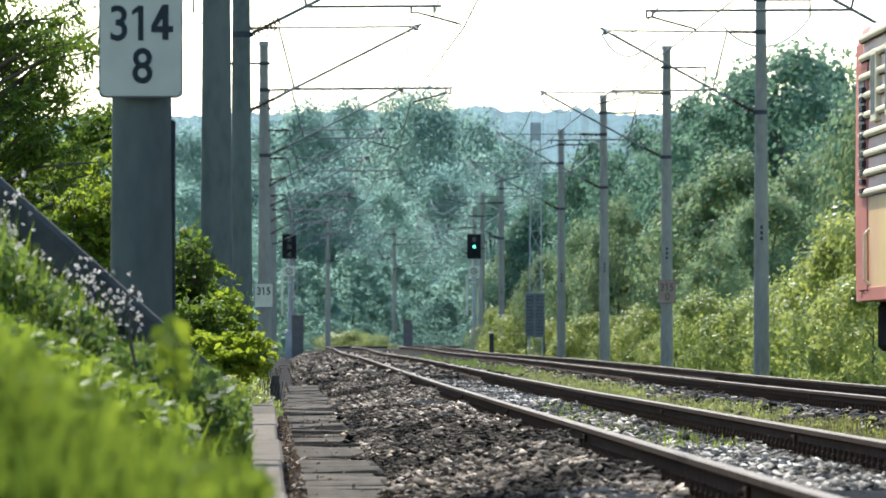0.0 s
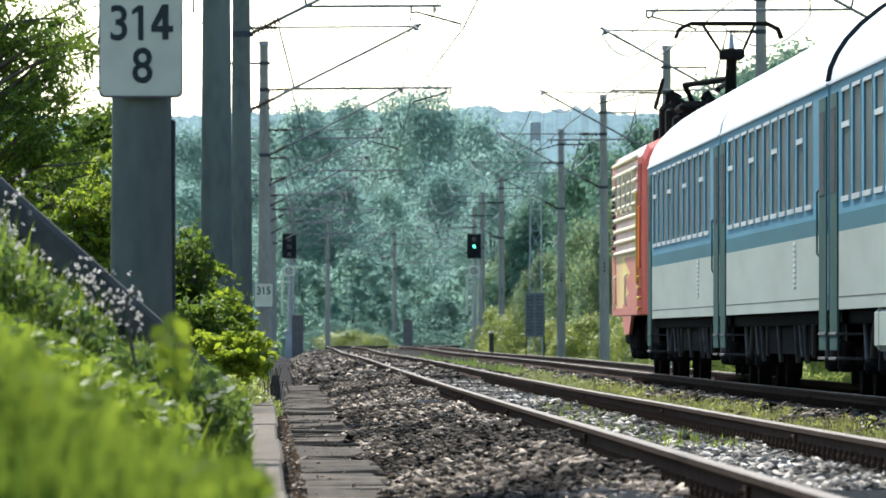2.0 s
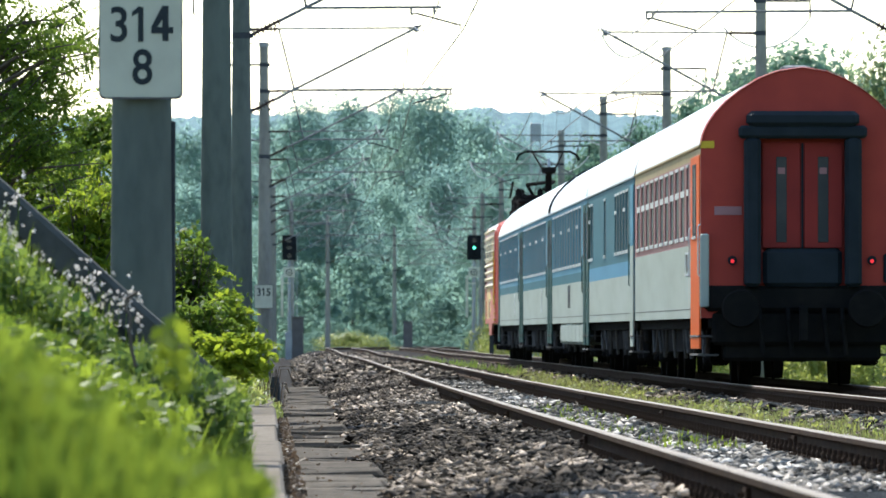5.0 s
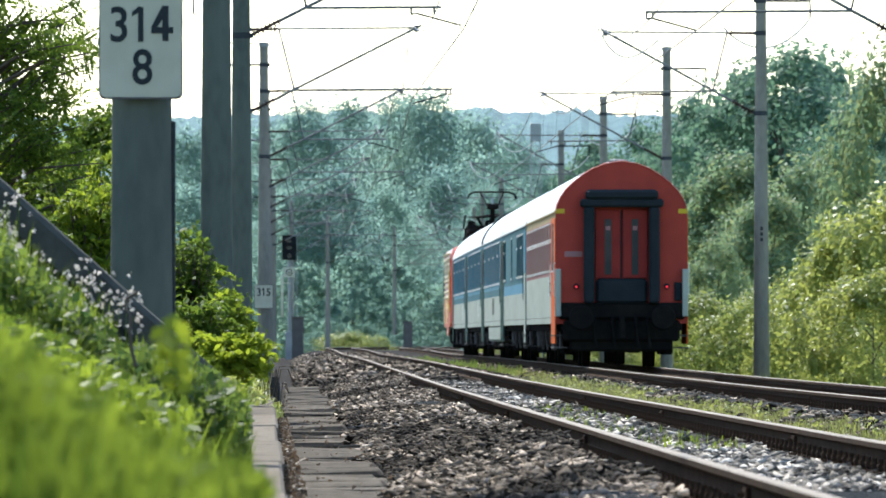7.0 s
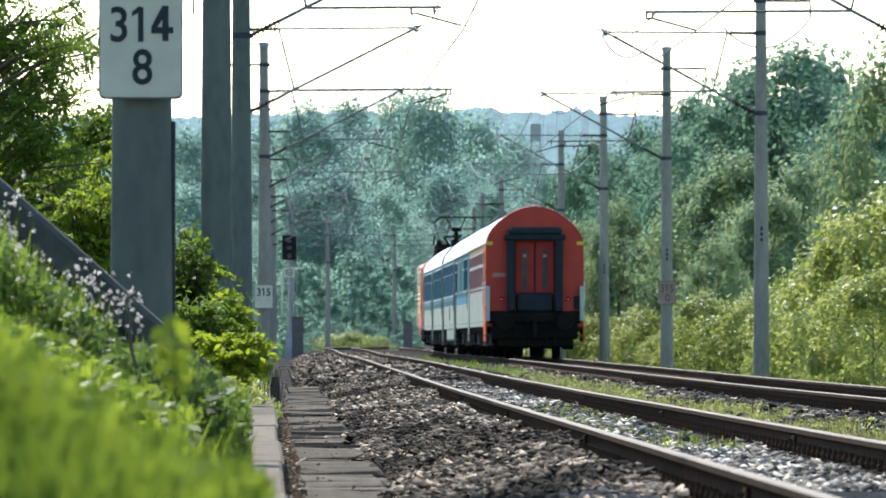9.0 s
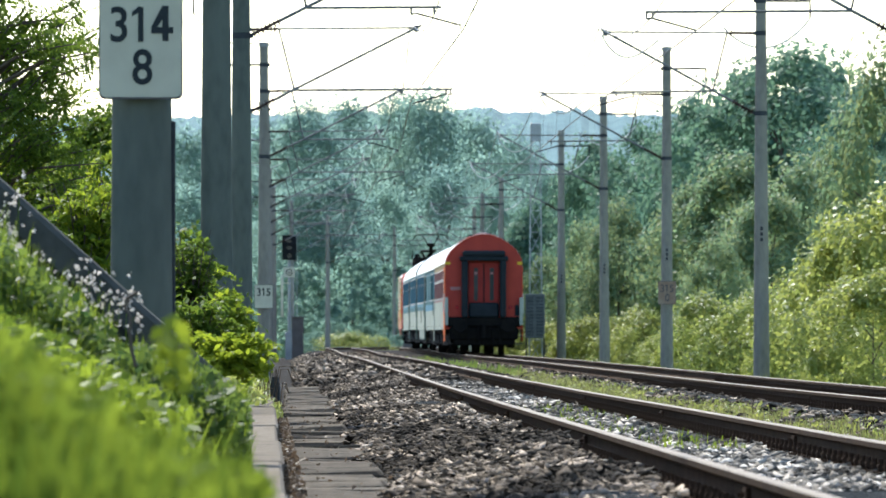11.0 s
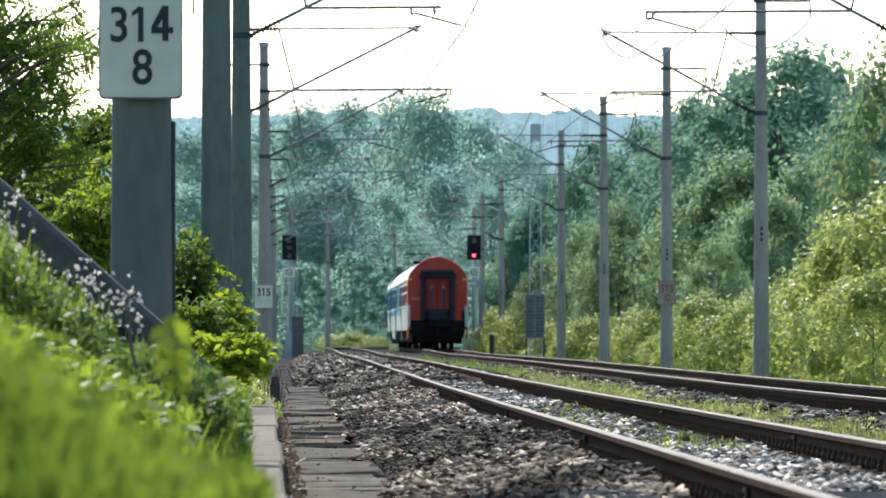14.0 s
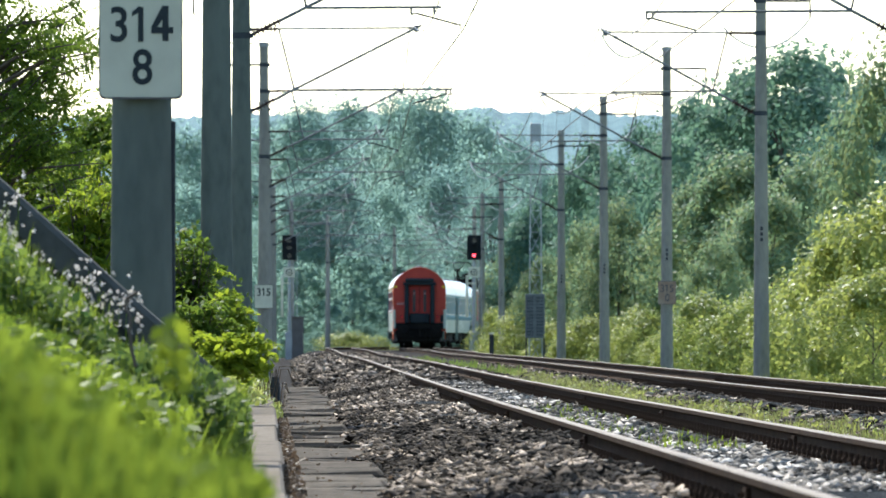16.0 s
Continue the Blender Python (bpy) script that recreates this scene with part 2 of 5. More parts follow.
# ---- plan of the line ----


def drift(d):
    """How far the line has swung aside at d metres ahead."""
    return SLOPE * d + (max(0.0, d - BEND) ** 2) / (2 * RADIUS)


def rise(d):
    t = min(1.0, max(0.0, (d - 114) / 190))
    return 0.10 * t * t * (3 - 2 * t)


def crest(d):
    t = min(1.0, max(0.0, (d - 380) / 90))
    return rise(d) + 0.10 * t * t * (3 - 2 * t)


def spot(x, y, d):
    """The place seen in direction (x, y) of the 1568 x 882 picture plane at depth d."""
    return ((x - 784) * d / F, d, EYE[2] + (603 - y) * d / F)

# ---- ground and line ----
rng = np.random.default_rng(7)
g = Geo()
rows = [-400, -60, 0, 20, 40, 80, 160, 320, 640, 1200, 2400, 4800]
cols = [-4000, -1500, -500, -150, -60, -30, 30, 60, 150, 500, 1500, 4000]
g.sweep([[(x, y, -0.86 + (0.004 * abs(x) if abs(x) > 40 else 0)) for x in cols] for y in rows], closed=False)
setting(part("ground", g, meadow), "flat overgrown grassy ground beside the railway", "ground")

# ballast under both tracks; offsets from the near track's centre line
PROFILE = [(-4.2, -0.66), (-2.75, -0.60), (-2.3, -0.36), (-1.75, -0.27), (-1.35, -0.185), (-0.95, -0.165), (-0.7, -0.205), (0.7, -0.205), (1.4, -0.2), (1.75, -0.26), (2.1, -0.33),
           (2.5, -0.27), (2.8, -0.21), (3.4, -0.2), (4.9, -0.2), (5.6, -0.22), (6.1, -0.4), (7.2, -0.86)]
FINE = np.linspace(-4.2, 7.2, 74)


def bed(u):
    return float(np.interp(u, [p[0] for p in PROFILE], [p[1] for p in PROFILE]))


def bed_height(u, d):
    n = noise.noise(Vector((u * 2.1, d * 0.9, 3.0))) * 0.025 + noise.noise(Vector((u * 0.8, d * 0.22, 9.0))) * 0.05
    if u < -0.9 and d < 200:
        n += 0.17 * noise.noise(Vector((u * 0.5, d * 0.13, 17.0)))
    k = 1.0 if u < -0.9 else 0.35
    return bed(u) + crest(d) + n * k


ds = np.concatenate([np.arange(-60, 40, 8.0), np.arange(40, 180, 0.7), np.arange(180, 860, 6.0)])
g = Geo()
g.sweep([[(NEAR + drift(d) + u, d, bed_height(u, d)) for u in FINE] for d in ds], closed=False)
setting(part("ballast", g, ballast_mat, smooth=True), "brown crushed stone ballast bed under two tracks", "ballast")


def scatter_stones(name, count, d0, d1, u0, u1, size, mat, label, power=1.6):
    """Loose stones on the bed, thicker where the camera is nearest."""
    d = d0 + (d1 - d0) * rng.random(count) ** power
    u = u0 + (u1 - u0) * rng.random(count)
    keep = np.ones(count, bool)
    for r in (-0.75, 0.75, FAR - NEAR - 0.75, FAR - NEAR + 0.75):
        keep &= np.abs(u - r) > 0.10
    d, u = d[keep], u[keep]
    n = len(d)
    x = NEAR + np.array([drift(a) for a in d]) + u
    z = np.array([bed_height(a, b) for a, b in zip(u, d)])
    octa = np.array([(1, 0, 0), (0, 1, 0), (-1, 0, 0), (0, -1, 0), (0, 0, 1), (0, 0, -1)], float)
    v = octa[None] * (0.6 + 0.8 * rng.random((n, 6, 1)))
    v += 0.35 * (rng.random((n, 6, 3)) - 0.5)
    a = rng.random(n) * 6.283
    c, s = np.cos(a)[:, None], np.sin(a)[:, None]
    v[..., 0] *= 1.25
    v[..., 2] *= 0.42
    b = (rng.random(n) - 0.5) * 1.3
    cb, sb = np.cos(b)[:, None], np.sin(b)[:, None]
    v = np.stack([v[..., 0] * cb - v[..., 2] * sb, v[..., 1], v[..., 0] * sb + v[..., 2] * cb], -1)
    v = np.stack([v[..., 0] * c - v[..., 1] * s, v[..., 0] * s + v[..., 1] * c, v[..., 2]], -1)
    v *= (size * (0.45 + 1.1 * rng.random(n)))[:, None, None]
    v += np.stack([x, d, z + size * (0.05 + 0.75 * rng.random(n) ** 2)], -1)[:, None]
    tri = np.array([(0, 1, 4), (1, 2, 4), (2, 3, 4), (3, 0, 4), (1, 0, 5), (2, 1, 5), (3, 2, 5), (0, 3, 5)])
    f = (tri[None] + 6 * np.arange(n)[:, None, None]).reshape(-1, 3)
    tagged(new(name, npmesh(name, v.reshape(-1, 3), f, mat)), label, "gravel", kind="stuff")


scatter_stones("ballast_stones", 68000, 50, 210, -2.3, -0.6, 0.035, stone_brown, "loose brown crushed ballast stones beside the rails")
scatter_stones("clean_ballast_stones", 40000, 52, 190, -0.9, 1.9, 0.038, stone_grey, "loose pale grey ballast stones between the rails")
scatter_stones("distant_ballast_stones", 11000, 195, 460, -2.7, 1.9, 0.085, stone_brown, "brown ballast stones further along the line", 1.2)
scatter_stones("spilt_stones", 2600, 50, 130, -2.95, -2.2, 0.04, stone_brown, "ballast stones spilt over the trough lids")
scatter_stones("far_ballast_stones", 16000, 60, 300, 1.7, 5.9, 0.045, stone_brown, "loose brown ballast stones round the second track")

# rails
HALF = [(0.0, 0.0), (0.028, 0.0), (0.036, -0.008), (0.036, -0.04), (0.010, -0.055), (0.009, -0.135), (0.07, -0.152), (0.072, -0.165)]
RING = [(x, z) for x, z in HALF] + [(-x, z) for x, z in HALF[:0:-1]]
BAND = [1, 1, 0, 0, 0, 0, 0, 0, 0, 0, 0, 0, 0, 1, 1]


def make_sleeper():
    g = Geo()
    g.box(-1.25, 1.25, -0.13, 0.13, -0.36, -0.172, 0, 0.02)
    for r in (-0.75, 0.75):
        g.box(r - 0.17, r + 0.17, -0.08, 0.08, -0.172, -0.158, 1)
        for s in (-1, 1):
            g.tube((r + s * 0.12, -0.05, -0.13), (r + s * 0.12, 0.05, -0.13), 0.022, n=6, mi=1)
            g.tube((r + s * 0.12, 0, -0.17), (r + s * 0.12, 0, -0.085), 0.018, n=6, mi=1)
    return g.mesh("sleeper", [dark_concrete, rail_steel])


def track(centre, label):
    t = thing("railway_track", label, "track", "tracks of the line")
    t["kind"] = "structure"
    dd = np.concatenate([np.arange(-60, 40, 20.0), np.arange(40, 551, 7.0), np.arange(551, 900, 12.0)])
    for r in (-0.75, 0.75):
        g = Geo()
        wob = lambda d: 0.006 * noise.noise(Vector((d * 0.03, r, centre)))
        g.sweep([[(centre + drift(d) + r + x + wob(d), d, z + crest(d) + wob(d + 50)) for x, z in RING] for d in dd], band=BAND)
        part("rail", g, [rail_steel, rail_head], t, "rusty rail with a bright worn running surface")
        g = Geo()
        for d in np.arange(46, 230, 25.0):
            for s in (-1, 1):
                x = centre + drift(d) + r + s * 0.018
                g.box(x - 0.012, x + 0.012, d - 0.3, d + 0.3, -0.13, -0.06, 0, 0.004)
                g.tube((x, d - 0.15, -0.095), (x + s * 0.035, d - 0.15, -0.095), 0.014, n=6)
                g.tube((x, d + 0.15, -0.095), (x + s * 0.035, d + 0.15, -0.095), 0.014, n=6)
        part("fishplates", g, rail_steel, t)["kind"] = "stuff"
    me = make_sleeper()
    for i in range(220):
        d = 44 + 0.62 * i
        part("sleeper", me, None, t, at=pose(centre + drift(d), d, rise(d), 0, 0, 0.9))


track(NEAR, "running track of rusty rails on concrete sleepers")
track(FAR, "second track of rusty rails on concrete sleepers")

# cable trough lids and the concrete kerb beside them
trough = thing("cable_trough", "row of worn concrete cable trough lids beside the track", "cable trough")
trough["kind"] = "structure"
lid_meshes = []
for i in range(4):
    g = Geo()
    g.box(-0.34, 0.34 - 0.03 * (i % 3), -0.47 + 0.015 * i, 0.46, -0.09, 0.0, 0, 0.012 + 0.006 * i)
    lid_meshes.append(g.mesh("trough_lid", old_concrete))
for i in range(150):
    d = 46 + i * 1.0
    r = random.Random(i)
    part("trough_lid", lid_meshes[i % 4], None, trough,
         at=pose(0.30 + drift(d) + r.uniform(-0.03, 0.03), d, -0.31 + r.uniform(-0.02, 0.025), r.uniform(-0.8, 1.4), r.uniform(-2.5, 2.5), 0.9 + r.uniform(-1.5, 1.5)))


def kerb_edge(d):
    return 0.07 - 0.0178 * d


kerb = thing("kerb", "pale weathered concrete kerb between grass and trough", "kerb")
kerb["kind"] = "structure"
for i in range(9):
    d = 41 + 12.0 * i
    g = Geo()
    r = random.Random(i + 900)
    g.box(-0.38, 0.02, -5.985, 5.985, -0.5, 0.0, 0, 0.02)
    part("kerb_stone", g, kerb_concrete, kerb, at=pose(kerb_edge(d) + r.uniform(-0.012, 0.012), d, -0.10 + r.uniform(-0.006, 0.006), 0, r.uniform(-1.0, 1.0), 1.02))

# grassy bank on the left
def bank(w, d):
    """Height of the bank w metres to the left of the kerb."""
    n = noise.noise(Vector((w * 0.9, d * 0.12, 5.0))) * 0.12 * min(1, max(0, w))
    return float(np.interp(w, [-0.4, 0.0, 0.3, 1.0, 3.0, 12.0, 60.0], [-0.45, -0.13, 0.02, 0.38, 1.0, 2.6, 3.0])) + n


g = Geo()
ws = [-0.36, 0, 0.2, 0.5, 0.8, 1.1, 1.5, 2, 2.6, 3.5, 5, 8, 12, 25, 60]
g.sweep([[(kerb_edge(d) - 0.30 - w, d, bank(w, d)) for w in ws] for d in [-80, -30, 0, 5, *np.arange(10, 200, 2.5), *np.arange(200, 700, 25)]], closed=False)
setting(part("embankment", g, soil, smooth=True), "overgrown earth bank beside the track", "bank")

# ---- catenary masts ----


def make_mast(name, label, side, push, conduit=False, skin=None):
    """A mast at the origin, rail level at z = 0; side +1: its arm reaches to the right."""
    t = thing(name, label, "catenary mast", "masts along the line")
    g = Geo()
    zs = [-1.0, 0.0, 3.0, 6.0, 8.6]
    fat = 1.1 if skin else 1.0
    g.sweep([[(fat * (0.185 - 0.0078 * (z + 1)) * math.cos(a * 0.2618), fat * (0.185 - 0.0078 * (z + 1)) * math.sin(a * 0.2618), z) for a in range(24)] for z in zs])
    part("pole", g, skin or spun, t, smooth=True)
    g = Geo()
    g.tube((0, 0, 8.58), (0, 0, 8.70), 0.14, 0.135, 20)
    part("pole_cap", g, concrete, t, smooth=True)
    s = side
    for z in (7.39, 5.63, 8.1):
        g = Geo()
        rr = fat * (0.188 - 0.0078 * (z + 1))
        g.tube((0, 0, z - 0.05), (0, 0, z + 0.05), rr, rr, 16)
        g.box(s * rr - 0.05, s * rr + 0.05, -0.06, 0.06, z - 0.04, z + 0.04, 0, 0.01)
        part("clamp", g, dark_steel, t)

    def insulator(p, q):
        p, q = Vector(p), Vector(q)
        g = Geo()
        g.tube(p, q, 0.025, n=8)
        for i in range(7):
            c = p.lerp(q, (i + 1) / 8)
            w = (q - p).normalized() * 0.012
            g.tube(c - w, c + w, 0.055, 0.075, 10)
        part("insulator", g, porcelain, t, "dark ribbed insulator", smooth=True)

    tip = Vector((s * (3.7 if s > 0 else 3.42), 0, 7.42))
    low = Vector((s * 0.14, 0, 5.63))
    insulator((s * 0.16, 0, 7.39), (s * 0.72, 0, 7.40))
    d = (tip - low).normalized()
    insulator(low, low + d * 0.6)
    g = Geo()
    g.tube((s * 0.7, 0, 7.40), tip, 0.02)
    part("top_tube", g, tube_grey, t)
    g = Geo()
    g.tube(low + d * 0.55, tip + d * 0.12, 0.027)
    g.box(tip.x - 0.05, tip.x + 0.05, -0.04, 0.04, tip.z - 0.09, tip.z + 0.05, 0, 0.01)
    part("diagonal_tube", g, tube_grey, t)
    root = low + d * 1.02
    end = 3.3 if push else 4.45
    g = Geo()
    g.tube(root, (s * end, 0, 6.10), 0.022)
    for x in (end - 0.12, end - 0.5 if push else end - 0.02):
        g.tube((s * x, 0, 6.10), (s * x, 0, 5.98), 0.018)
    part("registration_tube", g, tube_grey, t)
    g = Geo()
    a, b = ((end - 0.5, 5.98), (3.62, 5.78)) if push else ((end - 0.02, 5.98), (3.62, 5.78))
    g.path([(s * a[0], 0, a[1]), (s * (a[0] + (0.08 if push else -0.08)), 0, a[1] + 0.02), (s * b[0], 0, b[1] + 0.02), (s * b[0], 0, b[1] - 0.04)], 0.016)
    part("steady_arm", g, dark_steel, t)
    g = Geo()
    g.tube((s * 0.75, 0, 7.38), root + Vector((s * 0.02, 0, 0.02)), 0.019)
    part("stay_wire", g, wire_mat, t)
    # bracket and hanging lead on the far side of the mast
    g = Geo()
    g.tube((0, 0, 8.1), (-s * 1.1, 0, 8.1), 0.028)
    g.tube((-s * 1.08, 0, 8.12), (-s * 1.08, 0, 7.72), 0.02)
    part("bracket", g, dark_steel, t)
    g = Geo()
    pts = [(-s * (1.08 - 1.9 * u), 0.05, 7.72 - 0.55 * math.sin(math.pi * u) ** 0.8 - 0.2 * u) for u in [i / 12 for i in range(13)]]
    g.path(pts, 0.013 if s > 0 else 0.022)
    part("hanging_lead", g, cable_mat, t, "pale sagging jumper cable")
    g = Geo()
    g.path([(s * (3.5 - 1.25 * u), -0.05, 7.36 - 0.45 * math.sin(math.pi * u ** 0.8) - 0.12 * u) for u in [i / 10 for i in range(11)]], 0.009 if s > 0 else 0.020)
    part("jumper_lead", g, cable_mat, t, "pale curved jumper lead")
    g = Geo()
    g.box(-0.06, 0.06, -0.18, -0.15, 2.75, 3.2, 0, 0.01)
    for i in range(3):
        g.box(-0.03, 0.03, -0.184, -0.178, 2.82 + 0.12 * i, 2.90 + 0.12 * i, 1)
    if side < 0:
        part("number_plate", g, [spun, dark_steel], t, "small plate with worn dark marks")
    if conduit:
        g = Geo()
        g.box(0.165, 0.20, -0.03, 0.03, -0.2, 1.93, 0, 0.008)
        part("conduit", g, dark_steel, t, "flat dark earthing strip")
    return t


def lettering(name, body, size, mat, parent, at):
    c = bpy.data.curves.new(name, "FONT")
    c.body, c.size, c.align_x, c.extrude, c.offset = body, size, "CENTER", 0.002, size * 0.014
    ob = new(name, c)
    me = bpy.data.meshes.new_from_object(ob.evaluated_get(bpy.context.evaluated_depsgraph_get()))
    bpy.data.objects.remove(ob)
    me.materials.clear()
    me.materials.append(mat)
    return part(name, me, None, parent, at=at)


def km_sign(mast, low, top, bottom, aged, y=-0.215):
    g = Geo()
    w, h = 0.25, 0.645
    r, pts = 0.035, []
    for cx, cz, a0 in ((w - r, r, -90), (w - r, h - r, 0), (-w + r, h - r, 90), (-w + r, r, 180)):
        pts += [(cx + r * math.cos(radians(a0 + a)), cz + r * math.sin(radians(a0 + a))) for a in (0, 30, 60, 90)]
    g.sweep([[(x, yy, z) for x, z in pts] for yy in (0.0, -0.02)][::-1])
    inner = [(x * 0.965, 0.012 + (z - 0.0) * 0.963) for x, z in pts]
    g.face([(x, -0.0225, z) for x, z in inner], 1)
    mats = [sign_rim, sign_old if aged else sign_white]
    b = part("sign_board", g, mats, mast, "white kilometre board with dark rim", at=pose(0, y, low))
    g = Geo()
    for z in (0.15, 0.5):
        g = Geo()
        g.box(-0.2, 0.2, 0.001, 0.05, z - 0.02, z + 0.02, 0, 0.004)
        part("fixing_band", g, galvanised, b)
    ink = sign_faded if aged else sign_ink
    if "1" in top:
        g = Geo()
        k = (top.index("1") - 1) * 0.151
        g.face([(k + 0.012, -0.0268, 0.545), (k - 0.012, -0.0268, 0.552), (k - 0.052, -0.0268, 0.518), (k - 0.052, -0.0268, 0.492), (k + 0.012, -0.0268, 0.528)])
        part("lettering", g, ink, b)
    shift = 0.0
    if top.endswith("4"):
        # the open four, stroke by stroke
        g = Geo()
        for q in ([(0.128, 0.345), (0.166, 0.345), (0.166, 0.555), (0.128, 0.555)], [(0.062, 0.390), (0.128, 0.390), (0.128, 0.428), (0.062, 0.428)],
                  [(0.166, 0.390), (0.194, 0.390), (0.194, 0.428), (0.166, 0.428)], [(0.062, 0.428), (0.100, 0.428), (0.128, 0.472), (0.128, 0.555)]):
            g.face([(x, -0.0268, z) for x, z in q])
        part("lettering", g, ink, b)
        top, shift = top[:-1], -0.064
    lettering("lettering", top, 0.292, ink, b, pose(shift, -0.0245, 0.345, 90, 0, 0) @ Matrix.Diagonal((0.88, 1, 1, 1)))
    if bottom:
        lettering("lettering", bottom, 0.292, ink, b, pose(0.01, -0.0245, 0.092, 90, 0, 0) @ Matrix.Diagonal((0.88, 1, 1, 1)))


sign_rim = surface("sign_rim", (0.10, 0.09, 0.085), None, 0.6, bump=0)
sign_old = surface("rusty_sign", (0.27, 0.20, 0.14), (0.20, 0.10, 0.055), 0.7, grain=6, stain=4, bump=0.1)
sign_faded = surface("faded_ink", (0.08, 0.07, 0.07), None, 0.7, bump=0)


def right_x(d):
    return 10.2 - 0.0148 * d + (max(0, d - BEND) ** 2) / (2 * RADIUS)


LEFT_ROW = [(59, 251), (112, 383), (163, 427), (212, 433), (266, 467), (318, 470), (367, 472), (414, 474), (462, 477), (512, 484), (565, 516), (629, 580), (700, 698), (770, 845)]
LEFT = [d for d, _ in LEFT_ROW]
RIGHT = [163, 217, 272.5, 327.5, 381, 492, 545, 600, 655, 715]
MAST = "round grey spun-concrete catenary mast with tube cantilever"


def left_x(d):
    """Plan of the left row of masts."""
    return float(np.interp(d, [0, *LEFT], [-0.93, *[(x - 784) * e / F for e, x in LEFT_ROW]]))


mast_l = [make_mast("catenary_mast", MAST, 1, p) for p in (False, True)]
mast_r = [make_mast("catenary_mast", MAST, -1, p) for p in (False, True)]
for i, d in enumerate(LEFT):
    if i in (0, 1, 2, 4):
        words = {0: "weathered concrete mast with a 314 8 kilometre board, shade in its colour", 4: "grey concrete catenary mast with a 315 kilometre board"}
        m = make_mast("catenary_mast", words.get(i, "weathered concrete catenary mast on the bank, shade in its colour"), 1, i % 2 == 0, i == 0, None if i == 4 else dark_spun)
        m.matrix_basis = pose(left_x(d), d, rise(d) - (0.15 if i > 2 else 0.0))
        if i == 0:
            km_sign(m, 2.055, "314", "8", False)
        elif i == 4:
            km_sign(m, 1.54, "315", "", False)
    else:
        copy_thing(mast_l[(i + 1) % 2], pose(left_x(d), d, rise(d) - 0.15, 0, random.Random(i).uniform(-0.2, 0.2), 0.9))
for i, d in enumerate(RIGHT):
    if i == 2:
        m = make_mast("catenary_mast", "grey concrete catenary mast with a faded 315 0 board", -1, True)
        m.matrix_basis = pose(right_x(d), d, rise(d) - 0.08)
        km_sign(m, 1.60, "315", "0", True)
    else:
        copy_thing(mast_r[i % 2], pose(right_x(d), d, rise(d) - 0.08, 0, random.Random(i + 40).uniform(-0.3, 0.3), 0.9))
for m in mast_l + mast_r:
    for o in [*m.children_recursive, m]:
        bpy.data.objects.remove(o)

# wires along both tracks: a carrying wire, droppers and a contact wire
for label, posts, base, s in (("near", [5, *LEFT[:-1]], left_x, 1), ("second", [0, 55, 109, *RIGHT[:5], 436, *RIGHT[5:]], right_x, -1)):
    t = thing("overhead_wire", "overhead contact and carrying wires above the " + label + " track", "overhead wire", "overhead wires")
    up, contact = [], []
    for i, (a, b) in enumerate(zip(posts, posts[1:])):
        for k in range(8):
            u = k / 8
            d = a + (b - a) * u
            x = base(a) + (base(b) - base(a)) * u
            sag = 4 * u * (1 - u)
            zig = 0.15 * (1 - 2 * u) * (1 if i % 2 else -1)
            up.append((x + s * 3.55, d, 7.46 - 0.85 * sag + rise(d)))
            contact.append((x + s * 3.62 + zig * 0.3, d, 5.74 + rise(d)))
            if k in (1, 3, 5, 7):
                g = Geo()
                g.tube(up[-1], contact[-1], 0.005, n=4)
                part("dropper", g, wire_mat, t)
    for name, pts, r in (("carrying_wire", up, 0.012), ("contact_wire", contact, 0.013)):
        g = Geo()
        g.path(pts, r, 5)
        part(name, g, wire_mat, t)

# ---- lattice mast, cabinet and marker beside the second track ----
lm = thing("lattice_mast", "tall grey steel lattice mast beside the second track", "lattice mast", at=pose(*spot(948, 603, 436)[:2], -0.3))
for sx in (-1, 1):
    for sy in (-1, 1):
        g = Geo()
        g.tube((sx * 0.29, sy * 0.29, 0), (sx * 0.2, sy * 0.2, 10.45), 0.035, n=4)
        part("leg", g, galvanised, lm)
for face in range(4):
    for i in range(11):
        g = Geo()
        z0, z1 = i * 0.95, i * 0.95 + 0.95
        w0, w1 = 0.29 - 0.0086 * z0, 0.29 - 0.0086 * z1
        c = [(-w0, -w0, z0), (w1, -w1, z1), (-w1, -w1, z1)] if i % 2 else [(w0, -w0, z0), (-w1, -w1, z1), (w1, -w1, z1)]
        rot = Matrix.Rotation(face * math.pi / 2, 3, "Z")
        c = [rot @ Vector(p) for p in c]
        g.tube(c[0], c[1], 0.018, n=4)
        g.tube(c[1], c[2], 0.018, n=4)
        part("bracing", g, galvanised, lm)
g = Geo()
g.box(-0.24, 0.24, -0.24, 0.24, 9.7, 10.5, 0, 0.03)
part("head_plate", g, galvanised, lm)
cabinet_grey = surface("dull_cabinet_paint", (0.13, 0.14, 0.14), (0.08, 0.085, 0.085), 0.8, spec=0.1, grain=6, stain=2)
cab_at = spot(947, 603, 425)
cabinet = thing("perforated_cabinet", "grey perforated steel cabinet on thin legs", "cabinet", at=pose(cab_at[0], cab_at[1], 0.0))
g = Geo()
g.box(-0.42, 0.42, -0.25, 0.25, 0.72, 2.62, 0, 0.03)
part("body", g, cabinet_grey, cabinet)
for c in range(2):
    g = Geo()
    for i in range(12):
        for j in range(3):
            g.box(-0.36 + c * 0.42 + j * 0.1, -0.30 + c * 0.42 + j * 0.1, -0.256, -0.249, 0.82 + i * 0.145, 0.9 + i * 0.145)
    part("vent_panel", g, dark_steel, cabinet)
